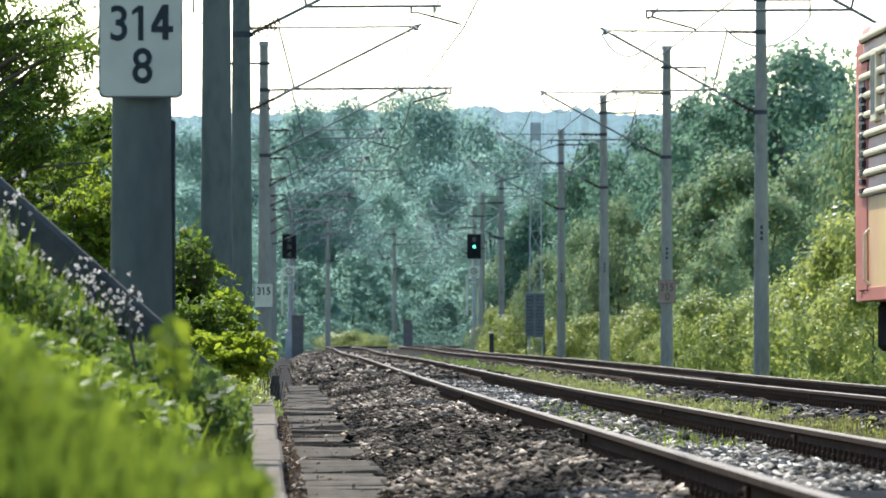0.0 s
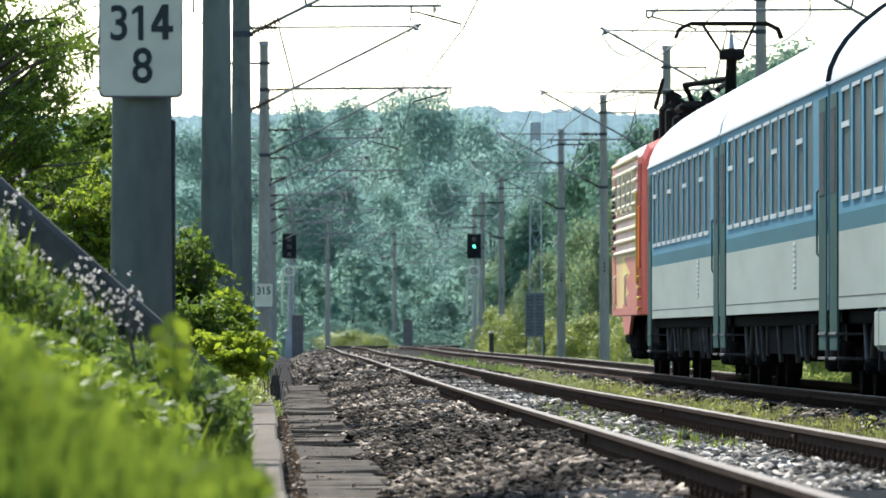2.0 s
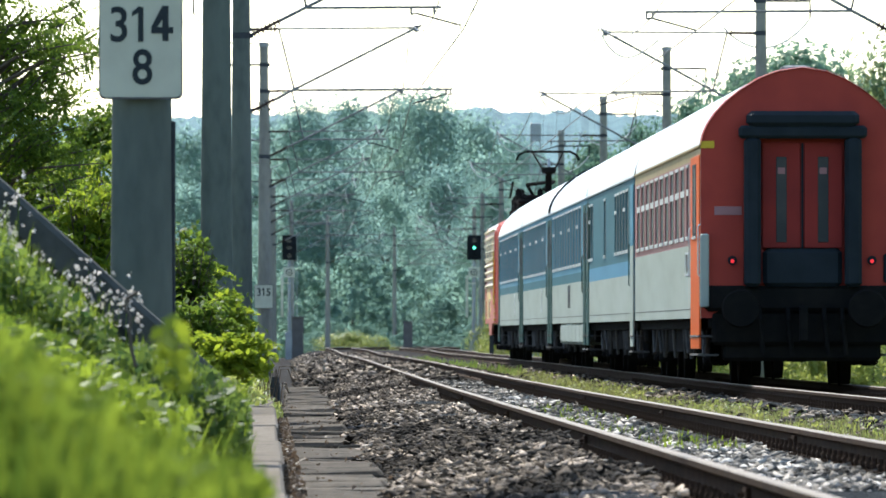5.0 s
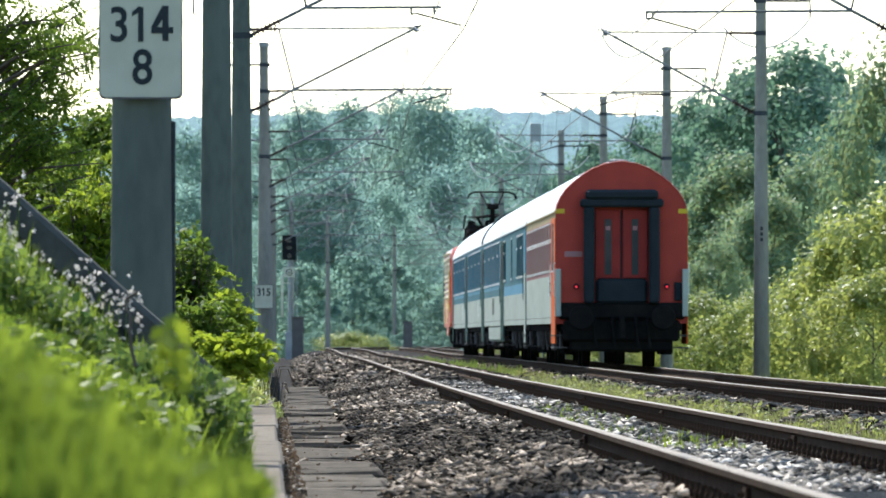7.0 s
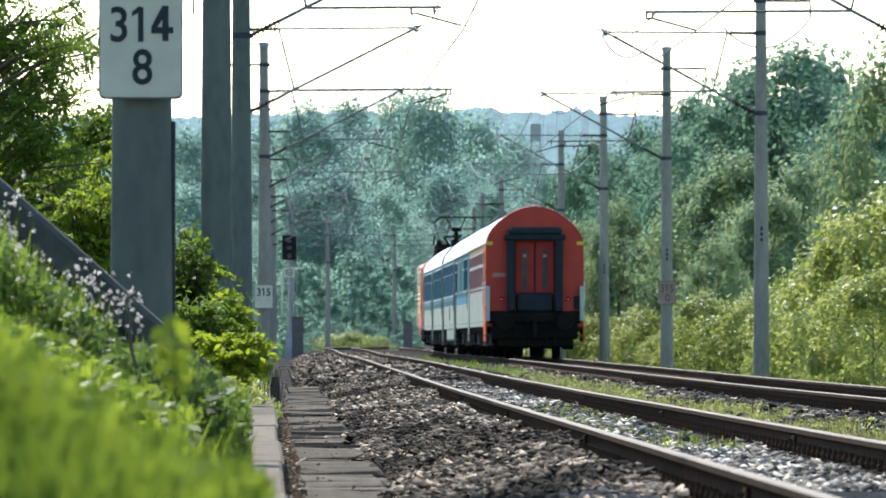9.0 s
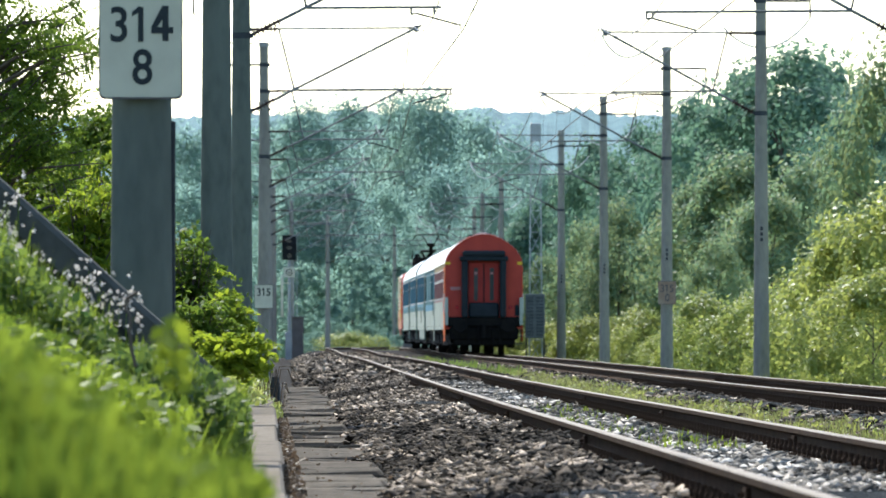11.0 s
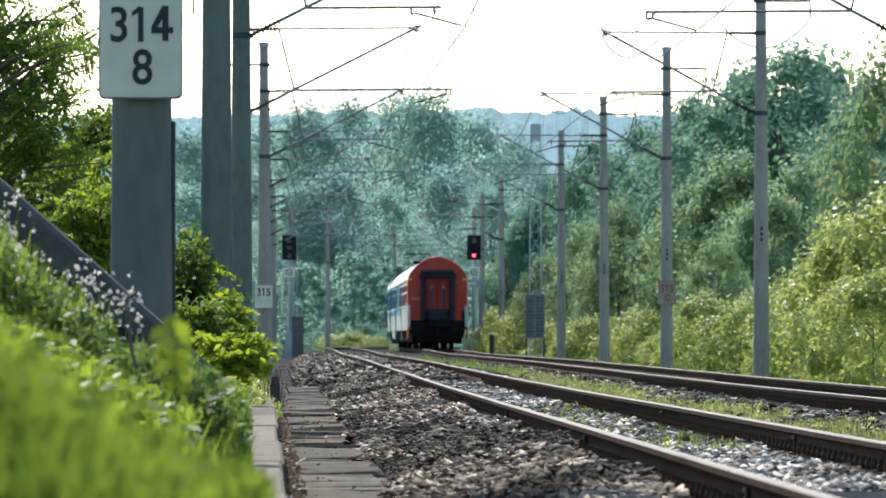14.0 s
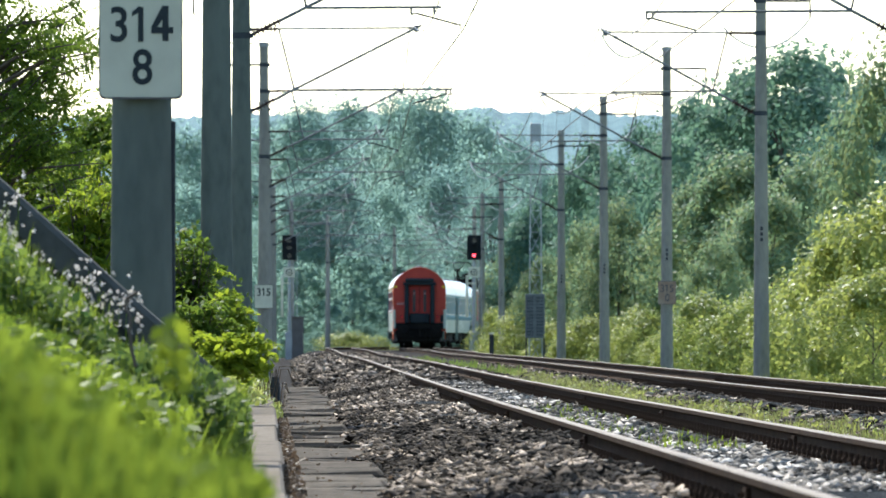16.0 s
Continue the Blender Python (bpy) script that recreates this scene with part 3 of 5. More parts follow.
for x in (-0.38, 0.38):
    g = Geo()
    g.box(x - 0.03, x + 0.03, -0.03, 0.03, -0.85, 0.73, 0, 0.006)
    part("leg", g, dark_steel, cabinet)
mk = spot(870, 603, 470)
marker = thing("marker_post", "short dark concrete marker post with a pale cap", "post", at=pose(mk[0], mk[1], -0.6))
g = Geo()
g.box(-0.11, 0.11, -0.1, 0.1, 0, 1.5, 0, 0.02)
part("shaft", g, dark_concrete, marker)
g = Geo()
g.box(-0.13, 0.13, -0.12, 0.12, 1.5, 1.6, 0, 0.02)
part("cap", g, sign_white, marker)

for x, d in ((527, 515), (722, 640)):
    p = spot(x, 603, d)
    t = thing("relay_cabinet", "brown trackside relay cabinet, greyed for haze", "cabinet", "relay cabinets", at=pose(p[0], p[1], -0.5))
    g = Geo()
    g.box(-0.3, 0.3, -0.25, 0.25, 0.0, 2.3, 0, 0.03)
    part("body", g, hazy_brown, t)
    g = Geo()
    g.box(-0.34, 0.34, -0.3, 0.3, 2.3, 2.38, 0, 0.02)
    part("lid", g, hazy_brown, t)

# ---- colour-light signals ----
lamp_green = glow("green_lamp", (0.12, 1.0, 0.55), 2)
lamp_red = glow("red_lamp", (1.0, 0.06, 0.09), 2.2)
lens_dark = surface("dark_lens", (0.02, 0.02, 0.022), None, 0.2, bump=0)


def make_signal(x, d, lit):
    p = spot(x, 603, d)
    t = thing("railway_signal", "black-headed colour-light railway signal on a grey mast" + (", showing a lamp" if lit else ", seen unlit"), "railway signal",
              "signals of the line", at=pose(p[0], p[1], 0.0))
    g = Geo()
    g.tube((0.0, 0, -0.6), (0.0, 0, 5.0), 0.10, 0.085, 14)
    part("mast", g, galvanised, t, smooth=True)
    g = Geo()
    g.box(-0.35, 0.35, -0.16, 0.16, 4.88, 6.14, 0, 0.05)
    g.box(-0.37, 0.37, -0.17, -0.15, 4.86, 6.16, 0, 0.005)
    h = part("signal_head", g, sign_black, t, "black lamp housing")
    for i, z in enumerate((5.88, 5.5, 5.09)):
        m = lens_dark
        if lit and i:
            m = lamp_green if i == 1 else lamp_red
        g = Geo()
        g.tube((0, -0.171, z), (0, -0.19, z), 0.13 if m is lens_dark else (0.07 if i == 1 else 0.09), n=16)
        part("lens", g, m, h)
        g = Geo()
        g.sweep([[(0.15 * math.cos(a), yy, z + 0.15 * math.sin(a)) for a in [math.pi * k / 10 for k in range(11)]] for yy in (-0.17, -0.40)], closed=False)
        part("hood", g, sign_black, h)
    g = Geo()
    g.box(-0.3, 0.3, -0.13, -0.11, 3.95, 4.48, 0, 0.008)
    b = part("identity_board", g, sign_white, t, "square white board with a black ring")
    g = Geo()
    for r0, r1 in ((0.13, 0.18), (0.0, 0.05)):
        n = 24
        for i in range(n):
            a, c = 6.2832 * i / n, 6.2832 * (i + 1) / n
            g.face([(r0 * math.cos(a), -0.134, 4.21 + r0 * math.sin(a)), (r1 * math.cos(a), -0.134, 4.21 + r1 * math.sin(a)),
                    (r1 * math.cos(c), -0.134, 4.21 + r1 * math.sin(c)), (r0 * math.cos(c), -0.134, 4.21 + r0 * math.sin(c))])
    part("ring_mark", g, sign_black, b)
    for x0 in (0.22, 0.40):
        g = Geo()
        g.tube((x0, 0.1, -0.5), (x0, 0.1, 6.3), 0.022, n=6)
        part("ladder_rail", g, galvanised, t)
    for i in range(18):
        g = Geo()
        g.tube((0.22, 0.1, 0.1 + i * 0.34), (0.40, 0.1, 0.1 + i * 0.34), 0.012, n=5)
        part("rung", g, galvanised, t)
    g = Geo()
    g.box(-0.44, -0.31, -0.14, -0.115, 1.85, 4.05, 0, 0.01)
    g.box(-0.44, 0.1, -0.115, -0.09, 3.6, 3.66)
    part("marker_strip", g, sign_white, t, "narrow white strip below the board")
    g = Geo()
    g.box(-0.22, 0.3, -0.2, 0.2, -0.6, 1.1, 0, 0.04)
    part("relay_box", g, galvanised, t)
    return t, h


sig_left, _ = make_signal(512, 520, False)
sig_right, sig_head = make_signal(839, 520, True)
# made-up disc, no part of the signal: covers the lamp meant to be off
g = Geo()
g.tube((0, -0.196, 0), (0, -0.20, 0), 0.175, n=16)
shutter = part("lamp_shutter", g, sign_black, sig_head, "added black disc that hides the lamp meant to be off")

# ---- the train ----
paint_blue = surface("blue_paint", (0.125, 0.265, 0.325), (0.095, 0.20, 0.25), 0.55, spec=0.02, grain=2, stain=0.5, bump=0.0, dirt=0.3, stretch=(1, 0.12, 1.0))
paint_teal = surface("slate_teal_paint", (0.075, 0.165, 0.185), (0.06, 0.125, 0.14), 0.55, spec=0.02, grain=2, stain=0.5, bump=0.0, dirt=0.3, stretch=(1, 0.12, 1.0))
paint_mid = surface("mid_blue_paint", (0.12, 0.27, 0.36), (0.10, 0.21, 0.28), 0.55, spec=0.02, grain=2, stain=0.5, bump=0.0, dirt=0.3, stretch=(1, 0.12, 1.0))
paint_grey = surface("light_grey_paint", (0.39, 0.42, 0.355), (0.30, 0.315, 0.25), 0.55, spec=0.02, grain=2.0, stain=0.8, bump=0.0, dirt=0.35, stretch=(1, 0.12, 1.0))
paint_red = surface("red_paint", (0.40, 0.062, 0.042), (0.28, 0.045, 0.035), 0.5, spec=0.03, grain=2, stain=0.6, bump=0.03, dirt=0.35)
door_green = surface("dark_green_paint", (0.055, 0.10, 0.085), (0.04, 0.07, 0.06), 0.55, spec=0.02, grain=2, stain=0.6, bump=0.03)
# red darkened for recessed doors: their shade is put into the colour
dark_red = surface("shaded_red_paint", (0.27, 0.038, 0.03), (0.17, 0.028, 0.025), 0.6, spec=0.03, grain=2, stain=0.8, bump=0.03)
paint_rose = surface("faded_red_paint", (0.36, 0.185, 0.175), (0.29, 0.16, 0.15), 0.45, spec=0.03, grain=2, stain=0.6, bump=0.03)
paint_orange = surface("orange_paint", (0.68, 0.12, 0.03), (0.56, 0.10, 0.03), 0.4, spec=0.03, grain=2, stain=0.8, bump=0.03, dirt=0.25)
paint_yellow = surface("yellow_paint", (0.62, 0.42, 0.04), (0.5, 0.34, 0.05), 0.45, spec=0.03, grain=3, stain=0.8, bump=0.02)
paint_tan = surface("ochre_paint", (0.36, 0.28, 0.15), (0.3, 0.22, 0.12), 0.45, spec=0.03, grain=3, stain=0.8, bump=0.02)
paint_cream = surface("cream_paint", (0.84, 0.74, 0.50), (0.74, 0.58, 0.40), 0.42, spec=0.03, grain=2, stain=0.6, bump=0.03, dirt=0.3)
paint_patch = surface("patched_cream_paint", (0.82, 0.64, 0.24), (0.74, 0.46, 0.26), 0.5, spec=0.03, grain=0.5, stain=0.28, bump=0.0, dirt=0.5)
roof_pale = surface("pale_pink_roof_paint", (0.62, 0.57, 0.54), (0.5, 0.44, 0.42), 0.5, spec=0.1, grain=2, stain=0.5, bump=0.03)
paint_upper = surface("pinkish_cream_paint", (0.78, 0.60, 0.50), (0.74, 0.48, 0.42), 0.45, spec=0.03, grain=0.6, stain=0.3, bump=0.0, dirt=0.5)
paint_pink = surface("sunbleached_red_paint", (0.60, 0.22, 0.17), (0.48, 0.2, 0.15), 0.45, spec=0.03, grain=2, stain=0.6, bump=0.03, dirt=0.3)
roof_paint = surface("pale_roof_paint", (0.55, 0.57, 0.58), (0.42, 0.43, 0.43), 0.35, grain=2, stain=0.4, bump=0.05, dirt=0.25)
rubber = surface("black_rubber", (0.014, 0.019, 0.022), (0.022, 0.028, 0.032), 0.8, spec=0.15, grain=4, stain=1, bump=0.1)
under = surface("grimy_underframe", (0.010, 0.0095, 0.009), (0.018, 0.016, 0.013), 0.95, spec=0.02, grain=6, stain=1.5, bump=0.2)
under_light = surface("dusty_steel", (0.09, 0.083, 0.075), (0.035, 0.032, 0.03), 0.8, spec=0.2, grain=6, stain=1.5, bump=0.2)
glass, gn, gl, gp = shader("tinted_glass")
gp.inputs["Base Color"].default_value = (0.085, 0.10, 0.095, 1)
gp.inputs["Roughness"].default_value, gp.inputs["Specular IOR Level"].default_value = 0.35, 0.05
bright_trim = surface("bright_metal_trim", (0.62, 0.64, 0.64), (0.5, 0.51, 0.5), 0.35, metal=0.4, grain=10, bump=0.02)
end_glass = surface("dark_end_glass", (0.03, 0.034, 0.034), (0.10, 0.09, 0.08), 0.3, spec=0.15, grain=1.5, stain=0.8, bump=0)
tail_lamp = glow("tail_lamp", (1.0, 0.03, 0.04), 0.3)

LENGTH, HALF_W, FLOOR, EAVE = 26.4, 1.41, 0.93, 3.33
ARCH = [(1.41, 3.33), (1.385, 3.47), (1.32, 3.62), (1.22, 3.77), (1.06, 3.94), (0.86, 4.10), (0.62, 4.25), (0.34, 4.36), (0.0, 4.41)]
ARCH = ARCH + [(-x, z) for x, z in ARCH[-2::-1]]


def side_wall(g, x, zbands, y0, y1, holes, mats_of):
    """A wall in the plane x with holes (ya, yb, za, zb); mats_of gives a material for a height."""
    s = 1 if x > 0 else -1
    ys = sorted({y0, y1, *[h[0] for h in holes], *[h[1] for h in holes]})
    zs = sorted({*zbands, *[h[2] for h in holes], *[h[3] for h in holes]})
    for a, b in zip(ys, ys[1:]):
        for c, d in zip(zs, zs[1:]):
            my, mz = (a + b) / 2, (c + d) / 2
            if any(h[0] < my < h[1] and h[2] < mz < h[3] for h in holes):
                continue
            q = [(x, a, c), (x, b, c), (x, b, d), (x, a, d)]
            g.face(q if s > 0 else q[::-1], mats_of(my, mz))
    for h in holes:
        c = [(h[0], h[2]), (h[1], h[2]), (h[1], h[3]), (h[0], h[3])]
        for (ya, za), (yb, zb) in zip(c, c[1:] + c[:1]):
            g.face([(x, ya, za), (x, yb, zb), (x - s * 0.02, yb, zb), (x - s * 0.02, ya, za)], mats_of(0, -1))


def bogie(parent, y, label="dark grimy bogie"):
    g = Geo()
    for s in (-1, 1):
        x = s * 1.05
        g.box(x - 0.09, x + 0.09, y - 1.75, y + 1.75, 0.42, 0.66, 0, 0.03)
        g.box(x - 0.08, x + 0.08, y - 0.5, y + 0.5, 0.60, 0.90, 0, 0.04)
        for k in (-1.25, 1.25):
            g.box(x - 0.13, x + 0.13, y + k - 0.2, y + k + 0.2, 0.26, 0.62, 0, 0.04)
            g.tube((x, y + k - 0.4, 0.35), (x, y + k - 0.4, 0.75), 0.1, n=10)
            g.tube((x, y + k + 0.4, 0.35), (x, y + k + 0.4, 0.75), 0.1, n=10)
        g.tube((x + s * 0.13, y - 0.9, 0.95), (x + s * 0.13, y - 0.2, 0.45), 0.035, mi=1)
        g.tube((x + s * 0.15, y + 0.9, 0.98), (x + s * 0.15, y + 0.35, 0.4), 0.03, mi=1)
    g.box(-1.0, 1.0, y - 0.25, y + 0.25, 0.45, 0.8, 0, 0.03)
    b = part("bogie", g, [under, under_light], parent, label)
    for k in (-1.25, 1.25):
        for s in (-1, 1):
            g = Geo()
            x = s * 0.72
            g.tube((x - 0.065, y + k, 0.46), (x + 0.065, y + k, 0.46), 0.46, n=28)
            g.tube((x - s * 0.065, y + k, 0.46), (x - s * 0.095, y + k, 0.46), 0.485, n=28)
            part("wheel", g, under, b, smooth=True)
        g = Geo()
        g.tube((-0.7, y + k, 0.46), (0.7, y + k, 0.46), 0.08, n=10)
        part("axle", g, under, b)


def gangway(t, e, red):
    """End wall fittings at y = e (the tail when e < 0)."""
    s = -1 if e < 0 else 1
    f = lambda y: e + s * y
    yy = lambda a, b: sorted((f(a), f(b)))
    for x in (-0.70, 0.70):
        g = Geo()
        g.box(x - 0.115, x + 0.115, *yy(0.01, 0.34), 1.36, 3.44, 0, 0.05)
        part("gangway_cushion", g, rubber, t)
    g = Geo()
    g.box(-0.89, 0.89, *yy(0.01, 0.34), 3.42, 3.60, 0, 0.04)
    g.box(-0.78, 0.78, *yy(0.01, 0.38), 3.58, 3.80, 0, 0.06)
    part("gangway_hood", g, rubber, t)
    for x in (-0.29, 0.29):
        g = Geo()
        g.box(x - 0.27, x + 0.27, *yy(0.005, 0.06), 1.9, 3.37, 0, 0.012)
        d = part("end_door", g, dark_red if red is paint_red else red, t)
        g = Geo()
        g.box(x - 0.075, x + 0.075, *yy(0.05, 0.068), 1.98, 3.17, 0, 0.008)
        part("door_window", g, end_glass, d)
        g = Geo()
        g.box(x - 0.05, x + 0.05, *yy(0.066, 0.075), 2.93, 3.02, 0, 0.003)
        part("sticker", g, paint_rose, d)
    g = Geo()
    g.box(-0.012, 0.012, *yy(0.05, 0.075), 1.9, 3.36)
    part("door_seal", g, rubber, t)
    g = Geo()
    g.box(-0.55, 0.55, *yy(0.01, 0.16), 1.36, 1.9, 0, 0.06)
    part("bridge_plate", g, rubber, t)
    g = Geo()
    g.box(-1.36, 1.36, *yy(-0.3, 0.12), 1.02, 1.38, 0, 0.05)
    g.box(-1.25, 1.25, *yy(-0.3, 0.05), 0.55, 1.03, 0, 0.05)
    g.box(-1.1, 1.1, *yy(-0.6, -0.05), 0.33, 0.6, 0, 0.05)
    part("buffer_beam", g, under, t)
    for x in (-0.6, -0.2, 0.3, 0.55):
        g = Geo()
        g.path([(x, f(0.1), 1.05), (x, f(0.22), 0.9), (x + 0.05, f(0.22), 0.42)], 0.035, 8)
        part("brake_hose", g, under, t)
    for x in (-0.875, 0.875):
        g = Geo()
        g.tube((x, f(0.1), 1.06), (x, f(0.55), 1.06), 0.09, n=14)
        g.tube((x, f(0.55), 1.06), (x, f(0.62), 1.06), 0.27, 0.25, 20)
        part("buffer", g, under, t, smooth=True)
    g = Geo()
    g.tube((0, f(0.1), 1.05), (0, f(0.45), 1.02), 0.06, n=8)
    g.box(-0.06, 0.06, *yy(0.35, 0.5), 0.6, 1.1, 0, 0.02)
    part("coupling", g, under, t)


def make_coach(kind, label):
    t = thing("passenger_coach", label, "train coach", "vehicles of the train")
    L = LENGTH / 2 - 0.25
    mats = [paint_grey, paint_blue, paint_mid, paint_teal, paint_rose, paint_tan, paint_red, rubber, paint_orange]
    red_coach, slate = kind == "red", kind == "slate"
    win = []
    if slate:
        for y in (-9.7, -8.25, -6.8, -5.35, -3.9, 2.1, 9.6, 11.0):
            win.append((y - 0.55, y + 0.55, 2.08, 3.16))
    else:
        for i in range(11 if not red_coach else 10):
            y = (i - 5) * 1.92 + 0.4 if not red_coach else 11.3 - 2.0 * i
            win.append((y - 0.74, y + 0.74, 2.04, 3.22) if not red_coach else (y - 0.72, y + 0.72, 2.05, 3.13))
        if red_coach:
            win.append((-9.0, -8.1, 2.05, 3.13))
    if red_coach:
        bands, pick = [FLOOR, 1.97, 2.05, 3.16, EAVE], (0, 4, 4, 5)
    elif slate:
        bands, pick = [FLOOR, 1.70, 1.94, 3.2, EAVE], (0, 2, 3, 3)
    elif kind == "teal":
        bands, pick = [FLOOR, 1.68, 1.82, 2.03, EAVE], (0, 3, 1, 3)
    else:
        bands, pick = [FLOOR, 1.74, 1.92, 3.25, EAVE], (0, 3, 1, 1)

    def colour(y, z):
        if z < 0:
            return 7
        for i in range(4):
            if z < bands[i + 1] - 1e-6:
                return pick[i]
        return pick[3]

    g = Geo()
    for s in (-1, 1):
        side_wall(g, s * HALF_W, bands, -L, L, win, colour)
    for e in (-L, L):
        q = [(x, e, z) for x, z in ARCH] + [(-HALF_W, e, FLOOR), (HALF_W, e, FLOOR)]
        g.face(q if e > 0 else q[::-1], 6 if red_coach else (3 if slate else 1))
    g.face([(-HALF_W, -L, FLOOR), (-HALF_W, L, FLOOR), (HALF_W, L, FLOOR), (HALF_W, -L, FLOOR)], 7)
    part("body", g, mats, t)
    g = Geo()
    ys = [-L - 0.02, -L + 0.10, -L + 0.5, *np.linspace(-L + 2, L - 2, 12), L - 0.5, L - 0.1, L + 0.02]
    grow = [0.992, 1.004, 1.004] + [1.004] * 12 + [1.004, 1.004, 0.992]
    g.sweep([[(x * k, y, 3.33 + (z - 3.33) * k + 0.004) for x, z in ARCH] for y, k in zip(ys, grow)], closed=False)
    part("roof", g, roof_paint, t, "pale sunlit roof", smooth=True)
    if red_coach:
        for e in (-1, 1):
            g = Geo()
            a = [[(x * k, e * y, 3.33 + (z - 3.33) * k + 0.008) for x, z in ARCH] for y, k in ((L + 0.03, 0.996), (L - 0.16, 1.008))]
            g.sweep(a if e > 0 else a[::-1], closed=False)
            part("roof_rim", g, paint_red, t, "red end rim of the roof", smooth=True)
    for i in range(9):
        y = -L + 1.5 + i * 3.0
        g = Geo()
        g.tube((0.0, y, 4.38), (0.0, y, 4.45), 0.24, 0.23, 14)
        g.tube((0.0, y, 4.45), (0.0, y, 4.48), 0.23, 0.12, 14)
        part("roof_vent", g, tube_grey, t, smooth=True)
    for s in (-1, 1):
        g = Geo()
        g.box(*sorted((s * 1.405, s * 1.435)), -L, L, 3.30, 3.34, 0, 0.006)
        part("gutter", g, paint_tan if red_coach else roof_paint, t)
    # windows
    for s in (-1, 1):
        for k, (a, b, z0, z1) in enumerate(win):
            x = s * HALF_W
            xs = lambda i, o: sorted((x - s * i, x + s * o))
            g = Geo()
            w = 0.045
            fm = 1 if red_coach else 0
            g.box(*xs(0.018, 0.005), a, a + w, z0, z1, fm)
            g.box(*xs(0.018, 0.005), b - w, b, z0, z1, fm)
            g.box(*xs(0.018, 0.012), a + w, b - w, z1 - 0.04, z1, 2)
            g.box(*xs(0.018, 0.020), a + w, b - w, z0, z0 + 0.055, 2)
            if red_coach:
                g.box(*xs(0.018, 0.007), a + w, b - w, 2.69, 2.78, 2)
            elif k % 3 == 1:
                g.box(*xs(0.045, 0.014), a + w, b - w, 2.80, 2.86, 2)
            wdw = part("window", g, [paint_teal if slate or kind == "teal" else paint_blue, paint_rose, bright_trim], t)
            g = Geo()
            q = [(x - s * 0.016, a, z0), (x - s * 0.016, b, z0), (x - s * 0.016, b, z1), (x - s * 0.016, a, z1)]
            g.face(q if s > 0 else q[::-1])
            part("pane", g, glass, wdw)
        # doors at both ends
        for e in (-1, 1):
            if red_coach and e > 0:
                continue
            y0, y1 = sorted((e * (L - 0.12), e * (L - (3.0 if red_coach else 1.5))))
            pale_door = slate and e < 0
            m = paint_orange if red_coach else [paint_grey, paint_blue] if pale_door else door_green
            g = Geo()
            if pale_door:
                g.box(*sorted((s * 1.40, s * 1.428)), y0, y1, 0.5, 2.18, 0, 0.006)
                g.box(*sorted((s * 1.40, s * 1.426)), y0, y1, 2.18, 3.2, 1, 0.006)
            else:
                g.box(*sorted((s * 1.40, s * 1.428)), y0, y1, 0.5, 3.2, 0, 0.006)
            d = part("door", g, m, t, "orange entrance door" if red_coach else "grey and blue entrance door" if pale_door else "dark green entrance door")
            g = Geo()
            if red_coach:
                g.box(*sorted((s * 1.42, s * 1.432)), y0 + 0.95, y1 - 0.65, 2.05, 3.09, 0, 0.004)
                part("door_window_seal", g, rubber, d)
                g = Geo()
                g.box(*sorted((s * 1.43, s * 1.436)), y0 + 1.15, y0 + 1.5, 2.12, 3.03, 0, 0.002)
                part("door_window", g, glass, d)
                g = Geo()
                g.box(*sorted((s * 1.43, s * 1.442)), y0 + 0.97, y1 - 0.67, 2.04, 2.08, 0, 0.003)
                part("door_window_sill", g, bright_trim, d)
            elif not pale_door:
                g.box(*sorted((s * 1.42, s * 1.434)), y0 + 0.25, y1 - 0.25, 2.15, 3.05, 0, 0.004)
                part("door_window", g, rubber, d)
            for yy in ((y0 - 0.05, y1 + 0.05) if red_coach else (y1 + 0.05,) if e < 0 else ()):
                g = Geo()
                g.path([(s * 1.41, yy, 1.5), (s * 1.445, yy, 1.54), (s * 1.445, yy, 2.2), (s * 1.41, yy, 2.24)], 0.011, 6)
                part("handrail", g, bright_trim if red_coach else door_green, d)
            for z in (0.42, 0.68):
                g = Geo()
                g.box(*sorted((s * 1.15, s * 1.44)), y0, y1, z - 0.02, z + 0.01, 0, 0.004)
                part("step", g, under_light, d)
        for i in range(9) if kind == "blue" else ():
            g = Geo()
            g.box(*sorted((s * 1.405, s * 1.418)), -6.4, -5.8, 1.20 + i * 0.06, 1.235 + i * 0.06)
            part("vent_slat", g, bright_trim, t)
        g = Geo()
        g.box(*sorted((s * 1.405, s * 1.413)), -L, L, 1.055, 1.065)
        part("seam", g, under_light, t)
    if kind == "dining":
        g = Geo()
        g.sweep([[(x * 1.03, y, 3.33 + (z - 3.33) * 1.06 + 0.01) for x, z in ARCH] for y in (L - 0.02, L + 0.2)], closed=False)
        g.sweep([[(x * k, L - 0.02, 3.33 + (z - 3.33) * k + 0.01) for x, z in ARCH] for k in (0.9, 1.04)], closed=False)
        part("end_arch", g, rubber, t, "black bellows arch above the roof end")
        g = Geo()
        g.box(-1.40, 1.40, -11.6, 5.4, 0.50, 0.94, 0, 0.06)
        for k in range(7):
            g.box(-1.405, 1.405, -11.0 + k * 2.6, -10.94 + k * 2.6, 0.52, 0.93)
        part("skirt_box", g, paint_grey, t, "light grey equipment box under the floor")
        for s in (-1, 1):
            g = Geo()
            g.box(*sorted((s * 1.40, s * 1.417)), -2.2, -0.7, 1.24, 1.70, 0, 0.004)
            part("display", g, rubber, t)
    g = Geo()
